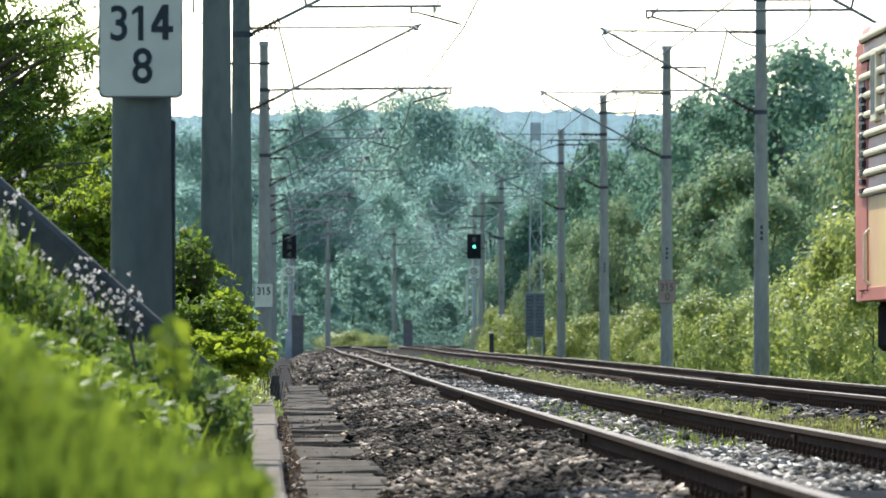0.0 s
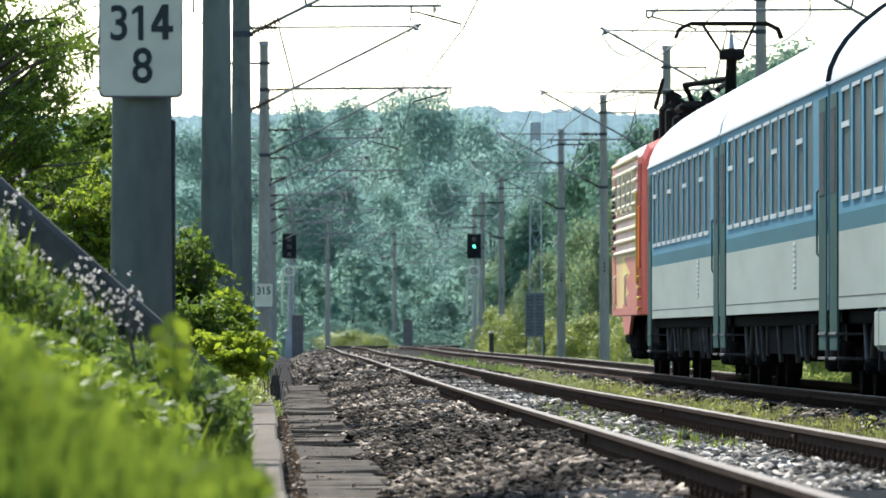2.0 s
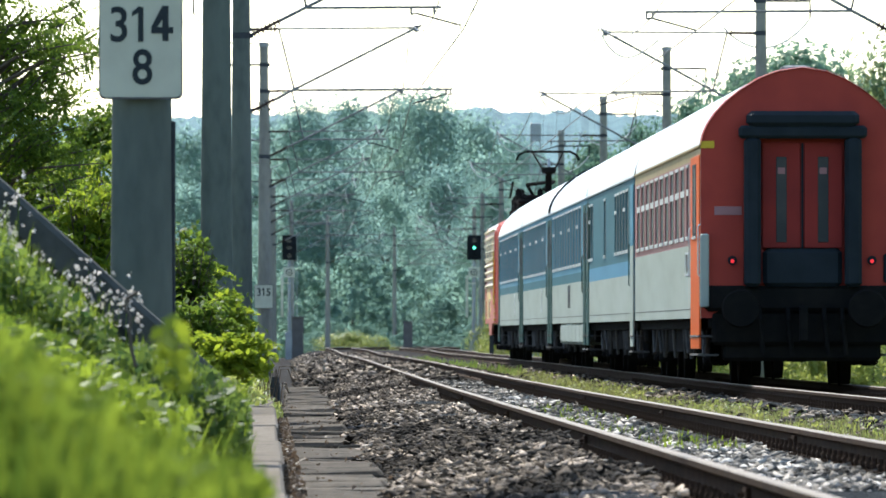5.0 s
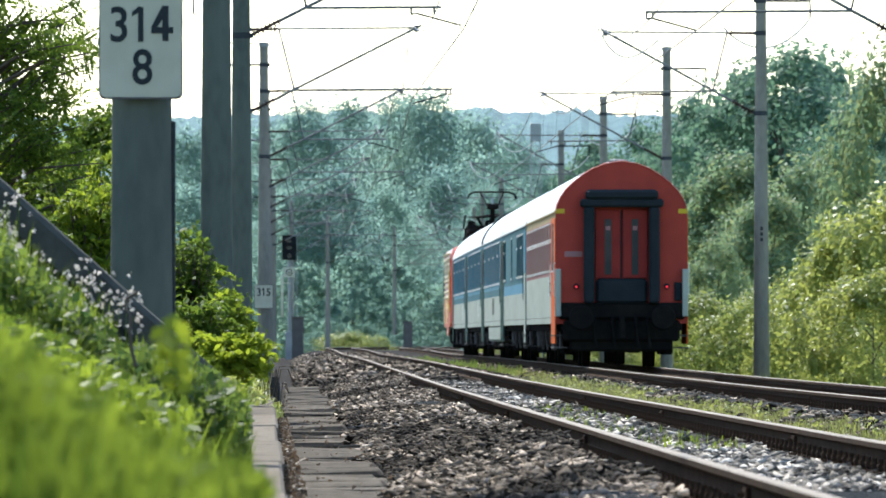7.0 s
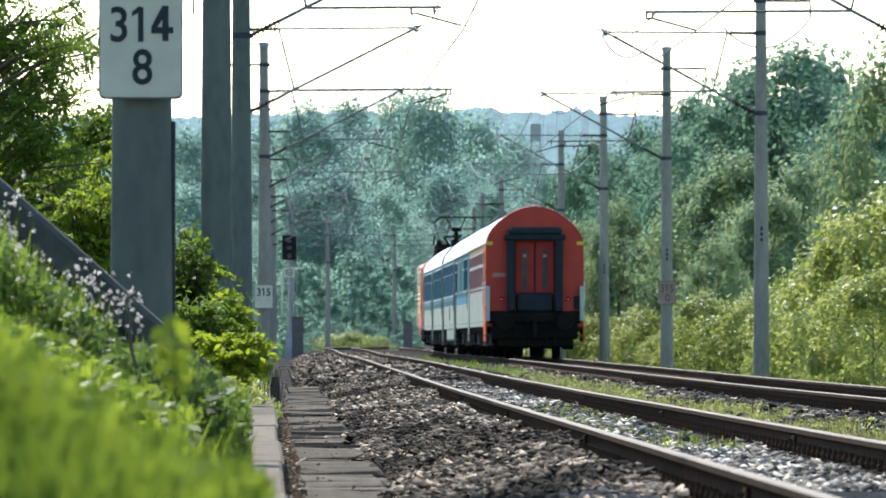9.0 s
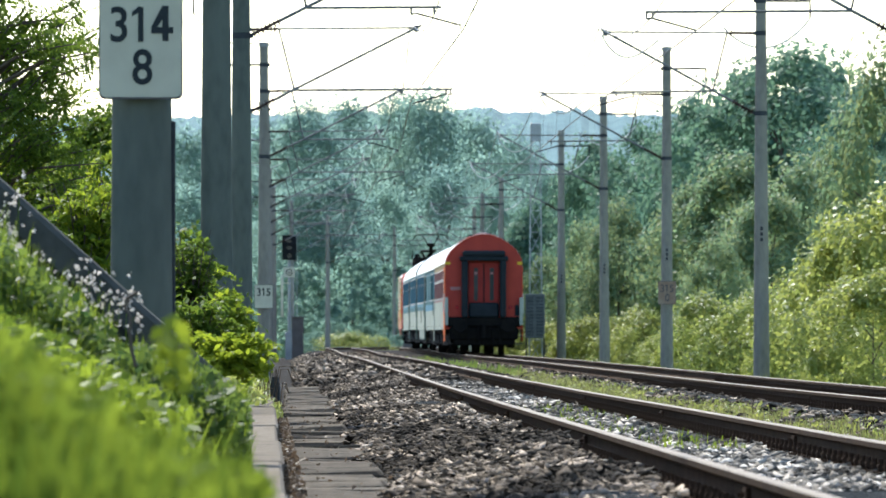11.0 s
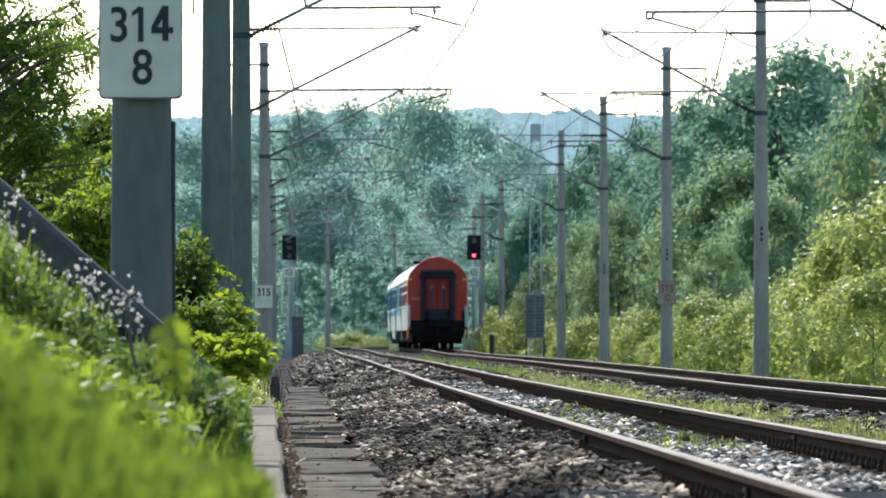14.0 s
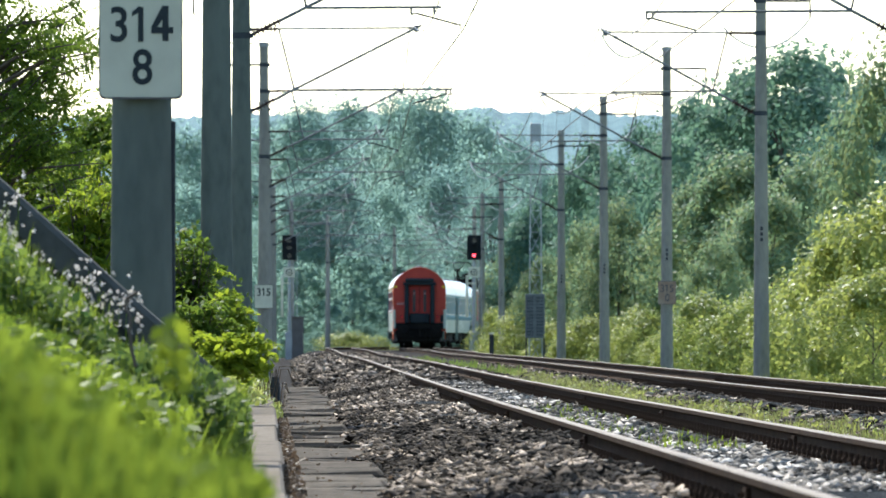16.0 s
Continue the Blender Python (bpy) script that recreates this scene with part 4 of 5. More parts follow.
    for y0, y1, w, z in ((-4.6, -2.4, 1.1, 0.45), (-1.9, 0.6, 0.9, 0.38), (1.4, 4.4, 1.15, 0.5)):
        g.box(-w, w, y0, y1, z, 0.95, 0, 0.04)
    for k in range(11):
        y = -6.6 + k * 1.25
        g.box(-1.2, 1.2, y, y + 1.245, 0.44, 0.95, 0, 0.004)
    g.box(-1.0, 1.0, -12, 12, 0.55, 0.8, 0, 0.02)
    g.box(-1.3, 1.3, -L, L, 0.78, 0.93, 0, 0.02)
    for y in (-5.0, -3.0, 1.0, 5.2):
        for s in (-1, 1):
            g.tube((s * 1.25, y, 0.92), (s * 1.2, y + 0.2, 0.35), 0.03, mi=1)
    part("underframe", g, [under, under_light], t)
    for s in (-1, 1):
        for y, lean in ((-7.4, 0.5), (-4.2, -0.35), (3.2, 0.45), (6.4, -0.4)):
            g = Geo()
            g.tube((s * 1.27, y, 0.90), (s * 1.24, y + lean, 0.42), 0.022, n=6)
            g.box(*sorted((s * 1.22, s * 1.28)), y - 0.05, y + 0.05, 0.84, 0.93, 0, 0.01)
            part("damper", g, under_light, t, "dusty damper strut")
    for y in (-9.5, 9.5):
        bogie(t, y)
    endm = paint_red if red_coach else paint_teal
    gangway(t, -L, endm)
    gangway(t, L, endm)
    if red_coach:
        for s, lit in ((-1, 1), (1, 1)):
            g = Geo()
            g.tube((s * 0.97, -L, 1.73), (s * 0.97, -L - 0.05, 1.73), 0.065, n=14)
            h = part("lamp_housing", g, rubber, t)
            g = Geo()
            g.tube((s * 0.97, -L - 0.051, 1.72), (s * 0.97, -L - 0.06, 1.72), 0.028, n=12)
            part("tail_lamp", g, tail_lamp, h, "lit red tail lamp")
            g = Geo()
            g.box(*sorted((s * 1.22, s * 1.412)), -L - 0.012, -L + 0.002, 3.29, 3.39)
            part("yellow_stripe", g, paint_yellow, t)
            g = Geo()
            x0, x1 = sorted((s * 1.405, s * 1.418))
            g.box(x0, x1, -8.75, -8.65, 1.54, 1.88)
            g.box(x0, x1, -8.65, -7.75, 1.85, 1.88)
            g.box(x0, x1, -8.65, -7.75, 1.54, 1.57)
            g.box(x0, x1, -7.75, -7.65, 1.54, 1.88)
            board = part("destination_board", g, bright_trim, t, "pale metal frame of a destination board")
            for ya, yb, za, zb in ((-8.5, -8.0, 1.60, 1.84), (-9.3, -9.05, 1.78, 1.86), (-9.3, -9.05, 1.58, 1.64)):
                g = Geo()
                g.box(*sorted((s * 1.405, s * 1.414)), ya, yb, za, zb)
                part("board_panel", g, under_light, board)
            g = Geo()
            g.box(*sorted((s * 1.30, s * 1.425)), -L - 0.16, -L - 0.002, 1.08, 2.10, 0, 0.02)
            part("corner_plate", g, paint_grey, t)
        g = Geo()
        g.box(-1.22, -0.84, -L - 0.012, -L, 2.36, 2.48, 0, 0.003)
        part("number_bar", g, paint_rose, t, "pale worn bar of writing")
        g = Geo()
        g.box(1.13, 1.29, -L - 0.05, -L, 1.42, 1.82, 0, 0.02)
        part("socket_box", g, rubber, t)
    return t


def make_loco():
    t = thing("electric_locomotive", "cream and red electric locomotive with ribbed sides, pantograph raised", "locomotive", "vehicles of the train")
    L = 8.35
    sec = [(1.45, 1.0), (1.46, 2.0), (1.45, 3.55), (1.36, 3.74), (1.1, 3.86), (0.6, 3.93), (0, 3.95)]
    sec = sec + [(-x, z) for x, z in sec[-2::-1]]

    def ring(y, k=1.0, drop=0.0):
        return [(x * k, y, z if z < 2 else z - drop * (z - 2) / 2) for x, z in sec]

    g = Geo()
    skin = [0, 0, 1, 1, 1, 1, 1, 1, 1, 1, 0, 0, 0]
    body_skin = [0, 2, 1, 1, 1, 1, 1, 1, 1, 1, 2, 0, 0]
    g.sweep([ring(-L + 3.0), ring(L - 2.2)], band=body_skin)
    part("body", g, [paint_patch, roof_pale, paint_upper], t)
    g = Geo()
    g.sweep([ring(-L + 1.2, 1.002), ring(-L + 2.99, 1.002)], band=skin)
    part("rear_side", g, [paint_red, roof_pale], t, "red rear cab side")
    for e in (-1, 1):
        g = Geo()
        a = [ring(e * (L - (1.196 if e < 0 else 2.196))), ring(e * (L - 1.0)), ring(e * (L - 0.5), 0.98, 0.1), ring(e * L, 0.93, 0.55)]
        g.sweep(a if e > 0 else a[::-1])
        cab = part("cab", g, paint_red if e < 0 else paint_pink, t, "red driver's cab")
        g = Geo()
        for s in (-1, 1) if e > 0 else ():
            h = Geo()
            h.box(*sorted((s * 1.43, s * 1.475)), *sorted((e * (L - 1.8), e * (L - 3.2))), 1.1, 3.35, 0, 0.01)
            d = part("cab_door", h, paint_pink, cab)
            h = Geo()
            h.box(*sorted((s * 1.47, s * 1.485)), *sorted((e * (L - 2.0), e * (L - 3.0))), 2.3, 3.2, 0, 0.01)
            part("door_window", h, glass, d)
        g.box(-1.05, 1.05, *sorted((e * (L - 0.16), e * (L + 0.02))), 2.5, 3.2, 0, 0.05)
        part("windscreen", g, glass, cab)
    for s in (-1, 1):
        for i in range(9):
            g = Geo()
            z = 2.02 + i * 0.19
            g.box(*sorted((s * 1.44, s * 1.51)), -L + 3.05, L - 2.3, z, z + 0.075, 0, 0.025)
            part("rib", g, paint_cream, t)
        for i in range(4):
            g = Geo()
            y = -3.4 + i * 2.3
            g.box(*sorted((s * 1.44, s * 1.513)), y - 0.40, y + 0.40, 2.72, 3.42, 0, 0.01)
            w = part("side_window", g, paint_cream, t)
            g = Geo()
            g.box(*sorted((s * 1.50, s * 1.517)), y - 0.31, y + 0.31, 2.79, 3.36)
            part("pane", g, glass, w)
        for i in range(12):
            g = Geo()
            g.box(*sorted((s * 1.455, s * 1.52)), 5.2, 5.7, 2.05 + i * 0.09, 2.10 + i * 0.09)
            part("grille_slat", g, dark_steel, t)
        g = Geo()
        zig = [(-5.3, 1.02), (-5.3, 1.97), (1.0, 1.97), (-1.9, 1.70), (0.6, 1.56), (-1.3, 1.38), (1.6, 1.16), (1.6, 1.02)]
        q = [(s * 1.464, y, z) for y, z in zig]
        g.face(q if s < 0 else q[::-1])
        part("painted_zigzag", g, paint_pink, t, "sunbleached red zigzag on the lower side")
        g = Geo()
        g.box(*sorted((s * 1.445, s * 1.462)), -5.3, 6.1, 1.0, 1.13, 0, 0.004)
        part("lower_stripe", g, paint_pink, t)
        for y in (-0.6, 5.0):
            g = Geo()
            g.path([(s * 1.45, y, 1.15), (s * 1.5, y, 1.2), (s * 1.5, y, 1.65), (s * 1.45, y, 1.7)], 0.02, 6)
            part("handrail", g, paint_cream, t)
        g = Geo()
        q = [(-2.3, 1.005), (2.3, 1.005), (1.1, 0.68), (-1.1, 0.68)]
        g.sweep([[(s * x, y, z) for y, z in q] for x in (1.40, 1.455)])
        part("skirt", g, paint_pink, t)
        # flat dark-red panel; the recess's shade is only its colour
        g = Geo()
        g.box(*sorted((s * 1.44, s * 1.468)), -L + 1.4, -L + 2.75, 1.75, 3.45, 0, 0.01)
        part("door_recess", g, dark_red, t)
        g = Geo()
        g.box(*sorted((s * 1.46, s * 1.49)), -L + 1.5, -L + 2.1, 1.75, 2.75, 0, 0.01)
        part("door_panel", g, paint_orange, t)
        g = Geo()
        g.box(*sorted((s * 1.45, s * 1.50)), -L + 2.78, -L + 2.92, 1.5, 3.0, 0, 0.02)
        part("grab_rail", g, paint_yellow, t)
        for k in range(4):
            g = Geo()
            g.box(*sorted((s * 1.40, s * 1.50)), -L + 1.6, -L + 2.5, 1.08 + k * 0.17, 1.12 + k * 0.17, 0, 0.008)
            part("step", g, paint_yellow, t)
    g = Geo()
    g.box(-1.2, 1.2, -L + 0.4, L - 0.4, 0.5, 1.0, 0, 0.05)
    g.box(-1.0, 1.0, -1.6, 1.6, 0.25, 0.6, 0, 0.05)
    for y in (-1.2, -0.4, 0.4, 1.2):
        g.box(-1.35, 1.35, y - 0.3, y + 0.3, 0.4, 0.95, 0, 0.06)
    part("underframe", g, under, t)
    for y in (-4.15, 4.15):
        bogie(t, y)
    for e in (-1, 1):
        for x in (-0.875, 0.875):
            g = Geo()
            g.tube((x, e * L, 1.06), (x, e * (L + 0.42), 1.06), 0.1, n=12)
            g.tube((x, e * (L + 0.42), 1.06), (x, e * (L + 0.48), 1.06), 0.26, n=18)
            part("buffer", g, under, t)
    # roof gear
    for k, y in enumerate(np.arange(-5.4, 5.6, 0.9)):
        g = Geo()
        h = float(np.interp(y, [-5.4, -2, 2.5, 4.2, 5.6], [4.12, 4.3, 4.7, 4.6, 4.2]))
        g.box(-0.8 + 0.05 * (k % 3), 0.8, y - 0.36, y + 0.36, 3.9, h - 0.12 * (k % 2), 0, 0.05)
        part("resistor_box", g, under, t)
    for s in (-0.62, 0.0, 0.62):
        for y in np.arange(-5.6, 5.6, 1.25):
            h = float(np.interp(y, [-5.6, -2, 2.5, 4.2, 5.6], [4.3, 4.45, 4.85, 4.72, 4.3]))
            g = Geo()
            g.tube((s, y, 3.9), (s, y, h), 0.09, 0.06, 10)
            g.tube((s, y, h), (s * 0.7, y + 1.25, h - 0.04), 0.035)
            part("roof_bar", g, under, t, "black roof conductor bar on an insulator")
    g = Geo()
    g.path([(0.0, 5.3, 4.45), (-0.35, 3.2, 4.95), (0.35, 0.6, 5.0), (0.0, -1.8, 4.75)], 0.05)
    for x in (-0.8, 0.8):
        g.tube((x, 4.6, 4.6), (x, 1.2, 4.98), 0.035)
    part("folded_pantograph", g, under, t, "folded black pantograph")
    y0 = -6.2
    g = Geo()
    g.box(-0.85, 0.85, y0 - 0.9, y0 + 1.1, 4.28, 4.40, 0, 0.04)
    for x in (-0.7, 0.7):
        for y in (y0 - 0.7, y0 + 0.9):
            g.tube((x, y, 3.85), (x, y, 4.3), 0.1, 0.08, 12)
    g.tube((0, y0 - 0.2, 4.35), (0, y0 - 0.75, 5.15), 0.10, 0.085, 12)
    g.box(-0.2, 0.2, y0 - 0.95, y0 - 0.6, 5.1, 5.28, 0, 0.04)
    for x in (-1, 1):
        g.tube((x * 0.16, y0 - 0.75, 5.2), (x * 0.42, y0 + 0.35, 5.70), 0.025)
    p = part("pantograph", g, under, t, "raised pantograph")
    g = Geo()
    g.tube((0, y0 - 0.75, 5.27), (0, y0 - 0.6, 5.5), 0.05, 0.03, 8)
    part("pan_spring", g, galvanised, p)
    for k in (-0.2, 0.2):
        g = Geo()
        y, z = y0 + 0.35 + k, 5.72
        g.path([(-0.86, y, z - 0.24), (-0.8, y, z - 0.09), (-0.62, y, z), (0.62, y, z), (0.8, y, z - 0.09), (0.86, y, z - 0.24)], 0.03, 6)
        part("pan_strip", g, under, p)
    return t


vehicles = [
    (13.2, make_coach("red", "grey and red first-class coach with orange doors and lit tail lamps")),
    (39.6, make_coach("slate", "slate-teal and grey restaurant coach with few windows")),
    (66.0, make_coach("dining", "blue and grey coach with a display and underfloor boxes")),
    (92.4, make_coach("blue", "blue and grey passenger coach with narrow windows")),
    (118.8, make_coach("blue", "blue and grey passenger coach behind the locomotive")),
    (140.6, make_loco()),
]

# ---- plants ----


def leaves(centres, normals, size, n_rng, long=1.7, loose=0.9):
    """Diamond leaves at the centres, roughly facing the normals."""
    n = len(centres)
    nn = normals + loose * n_rng.normal(size=(n, 3))
    nn /= np.linalg.norm(nn, axis=1, keepdims=True) + 1e-9
    a = np.cross(nn, n_rng.normal(size=(n, 3)))
    a /= np.linalg.norm(a, axis=1, keepdims=True) + 1e-9
    b = np.cross(nn, a)
    sz = (size * (0.55 + 0.9 * n_rng.random(n)))[:, None]
    v = np.stack([centres - a * sz * long / 2, centres + b * sz / 2 + nn * sz * 0.12, centres + a * sz * long / 2, centres - b * sz / 2 + nn * sz * 0.12], 1)
    return v.reshape(-1, 3), np.arange(4 * n).reshape(-1, 4)


def crown_points(n_rng, count, height, width, base, lumps, lump_r, droop=0.0, shape=1.0, tall=0.75):
    """Leaf places on many uneven boughs round a crown; returns places, outward directions and bough ends."""
    u = n_rng.random(lumps)
    ang = n_rng.random(lumps) * 6.2832
    zz = base + (height - base) * u
    prof = np.sin(np.pi * np.clip(u * 0.92 + 0.06, 0, 1) ** shape) ** 0.7
    rad = width / 2 * prof * (0.35 + 0.65 * np.sqrt(n_rng.random(lumps))) * (0.8 + 0.4 * n_rng.random(lumps))
    c = np.stack([rad * np.cos(ang), rad * np.sin(ang), zz], 1)
    r = lump_r * (0.45 + 1.1 * n_rng.random(lumps))
    which = n_rng.integers(0, lumps, count)
    d = n_rng.normal(size=(count, 3))
    d /= np.linalg.norm(d, axis=1, keepdims=True)
    far = 0.35 + 0.75 * n_rng.random(count) ** 0.7
    q = c[which] + d * np.array([1, 1, tall]) * (r[which] * far)[:, None]
    q[:, 2] -= droop * n_rng.random(count) ** 2
    axis = np.stack([q[:, 0], q[:, 1], (q[:, 2] - (base + height) / 2) * 0.5], 1)
    axis /= np.linalg.norm(axis, axis=1, keepdims=True) + 1e-9
    d = 0.8 * d + 0.5 * axis + np.array([0, 0, 0.35])
    return q, d, c


def make_plant(name, label, category, seed, height, width, base, count, size, mat, lumps=60, lump_r=1.0, droop=0.0, shape=1.0, trunk=0.2, limbs=10, group="", tall=0.75, loose=0.55):
    n_rng = np.random.default_rng(seed)
    t = thing(name, label, category, group)
    q, d, c = crown_points(n_rng, count, height, width, base, lumps, lump_r, droop, shape, tall)
    v, f = leaves(q, d, size, n_rng, loose=loose)
    part("crown", npmesh("crown", v, f, mat), None, t)
    g = Geo()
    top = height * 0.8
    pts = [(0.05 * height * 0.1 * n_rng.normal(), 0.05 * height * 0.1 * n_rng.normal(), z) for z in np.linspace(-0.3, top, 6)]
    for i, (p, r) in enumerate(zip(pts, pts[1:])):
        g.tube(p, r, trunk * (1 - i / 5.5), trunk * (1 - (i + 1) / 5.5), 8)
    for k in range(limbs):
        e = c[n_rng.integers(0, len(c))]
        s = Vector((0, 0, max(0.2, e[2] - 0.25 * height * (0.5 + n_rng.random()))))
        m = s.lerp(Vector(e), 0.5) + Vector((0, 0, 0.05 * height))
        g.tube(s, m, trunk * 0.35, trunk * 0.22, 6)
        g.tube(m, e, trunk * 0.22, trunk * 0.06, 6)
    part("trunk", g, bark, t)
    return t


def plant_at(proto, x, y_top, d, height, ground=-0.8, wide=None, turn=0.0):
    """Sets a copy of proto (of that height) so that its top is seen at (x, y_top) at depth d."""
    px, py, pz = spot(x, y_top, d)
    k = (pz - ground) / TOPS[proto.name]
    kw = k * (wide or 1.0)
    ob = copy_thing(proto, Matrix.Identity(4))
    ob.matrix_basis = Matrix.LocRotScale((px, py, ground), Euler((0, 0, turn)), (kw, kw, k))
    return ob


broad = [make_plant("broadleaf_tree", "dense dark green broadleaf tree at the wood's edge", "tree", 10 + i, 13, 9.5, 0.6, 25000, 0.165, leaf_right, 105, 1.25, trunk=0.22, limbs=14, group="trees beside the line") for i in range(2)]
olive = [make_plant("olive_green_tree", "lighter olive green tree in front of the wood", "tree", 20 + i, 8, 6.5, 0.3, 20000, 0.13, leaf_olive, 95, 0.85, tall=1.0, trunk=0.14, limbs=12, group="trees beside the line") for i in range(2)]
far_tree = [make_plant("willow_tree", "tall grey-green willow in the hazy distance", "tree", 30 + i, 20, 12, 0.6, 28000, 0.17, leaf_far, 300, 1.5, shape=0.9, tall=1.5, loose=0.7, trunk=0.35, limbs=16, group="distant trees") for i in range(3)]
shrub = [make_plant("shrub", "dense light green shrub at the track side", "shrub", 40 + i, 3.2, 3.8, 0.0, 10500, 0.076, leaf_shrub, 70, 0.42, tall=1.2, trunk=0.05, limbs=10, group="shrubs beside the line") for i in range(2)]
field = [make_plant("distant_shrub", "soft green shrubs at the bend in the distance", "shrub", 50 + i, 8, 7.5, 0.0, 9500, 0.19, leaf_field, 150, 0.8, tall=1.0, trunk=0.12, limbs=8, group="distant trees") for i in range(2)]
thin = [make_plant("broadleaf_tree", "dense dark green broadleaf tree at the wood's edge", "tree", 60 + i, 13, 9.5, 1.0, 3500, 0.55, leaf_right, 190, 1.0, trunk=0.22, limbs=14, group="trees beside the line") for i in range(2)]
TOPS = {}
for p in broad + olive + far_tree + shrub + field:
    z = np.array([v.co.z for v in p.children[0].data.vertices])
    TOPS[p.name] = float(np.percentile(z, 99.6))
H = {"b": (broad, 13.6), "o": (olive, 8.5), "w": (far_tree, 20.8), "s": (shrub, 3.5), "f": (field, 8.5)}
PLANTS = [
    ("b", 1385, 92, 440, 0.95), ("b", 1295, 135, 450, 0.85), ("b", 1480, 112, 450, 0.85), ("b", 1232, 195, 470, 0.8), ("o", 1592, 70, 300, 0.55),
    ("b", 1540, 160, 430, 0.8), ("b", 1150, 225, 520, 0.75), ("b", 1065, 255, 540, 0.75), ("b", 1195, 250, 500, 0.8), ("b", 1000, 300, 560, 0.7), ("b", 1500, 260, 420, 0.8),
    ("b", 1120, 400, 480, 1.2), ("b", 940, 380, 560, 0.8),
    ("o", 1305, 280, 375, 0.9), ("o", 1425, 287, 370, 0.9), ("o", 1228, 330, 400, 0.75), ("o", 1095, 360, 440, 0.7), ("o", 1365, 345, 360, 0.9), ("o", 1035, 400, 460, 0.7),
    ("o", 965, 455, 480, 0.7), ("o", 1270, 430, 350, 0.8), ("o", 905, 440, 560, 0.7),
    ("s", 1490, 425, 250, 1.0), ("s", 1560, 335, 240, 0.8), ("s", 1425, 490, 265, 1.0), ("s", 1255, 520, 330, 1.1), ("s", 1310, 535, 300, 1.1), ("s", 1130, 545, 370, 1.1),
    ("s", 1222, 560, 340, 1.1), ("s", 1050, 560, 400, 1.2), ("s", 1100, 580, 360, 1.2), ("s", 980, 570, 440, 1.3), ("s", 910, 560, 480, 1.2), ("s", 1545, 480, 215, 1.0),
    ("s", 1390, 565, 260, 1.0), ("s", 1490, 560, 225, 1.0), ("s", 890, 545, 520, 1.0), ("s", 1180, 590, 345, 1.2), ("s", 1020, 590, 400, 1.2), ("s", 1360, 510, 310, 0.9),
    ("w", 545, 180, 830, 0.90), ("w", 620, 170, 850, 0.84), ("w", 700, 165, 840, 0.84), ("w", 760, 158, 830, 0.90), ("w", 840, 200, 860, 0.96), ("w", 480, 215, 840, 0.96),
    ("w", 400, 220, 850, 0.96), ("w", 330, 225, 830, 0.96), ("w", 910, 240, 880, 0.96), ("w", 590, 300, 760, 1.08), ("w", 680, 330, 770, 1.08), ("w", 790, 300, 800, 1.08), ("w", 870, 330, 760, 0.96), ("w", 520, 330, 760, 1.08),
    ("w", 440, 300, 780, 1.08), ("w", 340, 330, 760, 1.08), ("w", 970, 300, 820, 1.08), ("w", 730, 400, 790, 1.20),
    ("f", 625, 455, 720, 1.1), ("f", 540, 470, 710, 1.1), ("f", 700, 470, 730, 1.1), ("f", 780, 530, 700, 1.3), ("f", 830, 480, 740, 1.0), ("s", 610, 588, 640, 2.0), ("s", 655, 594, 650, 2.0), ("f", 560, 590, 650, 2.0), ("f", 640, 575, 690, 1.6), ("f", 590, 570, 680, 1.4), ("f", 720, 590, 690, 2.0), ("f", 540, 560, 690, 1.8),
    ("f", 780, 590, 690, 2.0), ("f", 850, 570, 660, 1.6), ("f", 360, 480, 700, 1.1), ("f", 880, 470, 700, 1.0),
]
for i, (k, x, y, d, wide) in enumerate(PLANTS):
    protos, h = H[k]
    plant_at(protos[i % len(protos)], x, y, d, h, wide=wide, turn=i * 1.7)
# unseen trees added beside and behind the camera; they shield the train from skylight
for i in range(16):
    d = -70 + 36 * i
    x = min(-9.0, -0.0448 * d - 7.5) - 2.0 * (i % 3)
    ob = copy_thing(thin[i % 2], Matrix.Identity(4))
    ob.matrix_basis = Matrix.LocRotScale((x, d, 0.8), Euler((0, 0, i * 2.1)), (0.95, 0.95, 0.85 + 0.1 * (i % 3)))
for i in range(7):
    d = -60 + 32 * i
    ob = copy_thing(thin[i % 2], Matrix.Identity(4))
    ob.matrix_basis = Matrix.LocRotScale((max(19.0, 0.0448 * d + 9.5) + 2 * (i % 2), d, -0.8), Euler((0, 0, i * 1.3)), (0.9, 0.9, 0.9))
for p in broad + thin + olive + far_tree + shrub + field:
    for o in [*p.children_recursive, p]:
        bpy.data.objects.remove(o)

# wooded ridge in the far distance; its blue-green and faint glow paint the haze
haze = bpy.data.materials.new("hazy_ridge")
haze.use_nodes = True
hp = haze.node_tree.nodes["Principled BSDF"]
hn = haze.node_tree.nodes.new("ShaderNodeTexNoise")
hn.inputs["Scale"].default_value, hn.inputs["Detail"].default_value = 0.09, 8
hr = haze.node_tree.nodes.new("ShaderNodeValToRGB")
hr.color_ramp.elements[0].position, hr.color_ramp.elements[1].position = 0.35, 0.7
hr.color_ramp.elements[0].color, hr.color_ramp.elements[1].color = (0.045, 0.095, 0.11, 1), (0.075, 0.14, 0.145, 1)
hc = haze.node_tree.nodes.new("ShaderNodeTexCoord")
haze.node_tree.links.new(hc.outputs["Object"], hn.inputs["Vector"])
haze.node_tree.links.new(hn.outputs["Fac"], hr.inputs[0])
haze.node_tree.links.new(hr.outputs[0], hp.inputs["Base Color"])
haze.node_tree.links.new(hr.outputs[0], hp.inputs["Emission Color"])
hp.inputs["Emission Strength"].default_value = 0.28
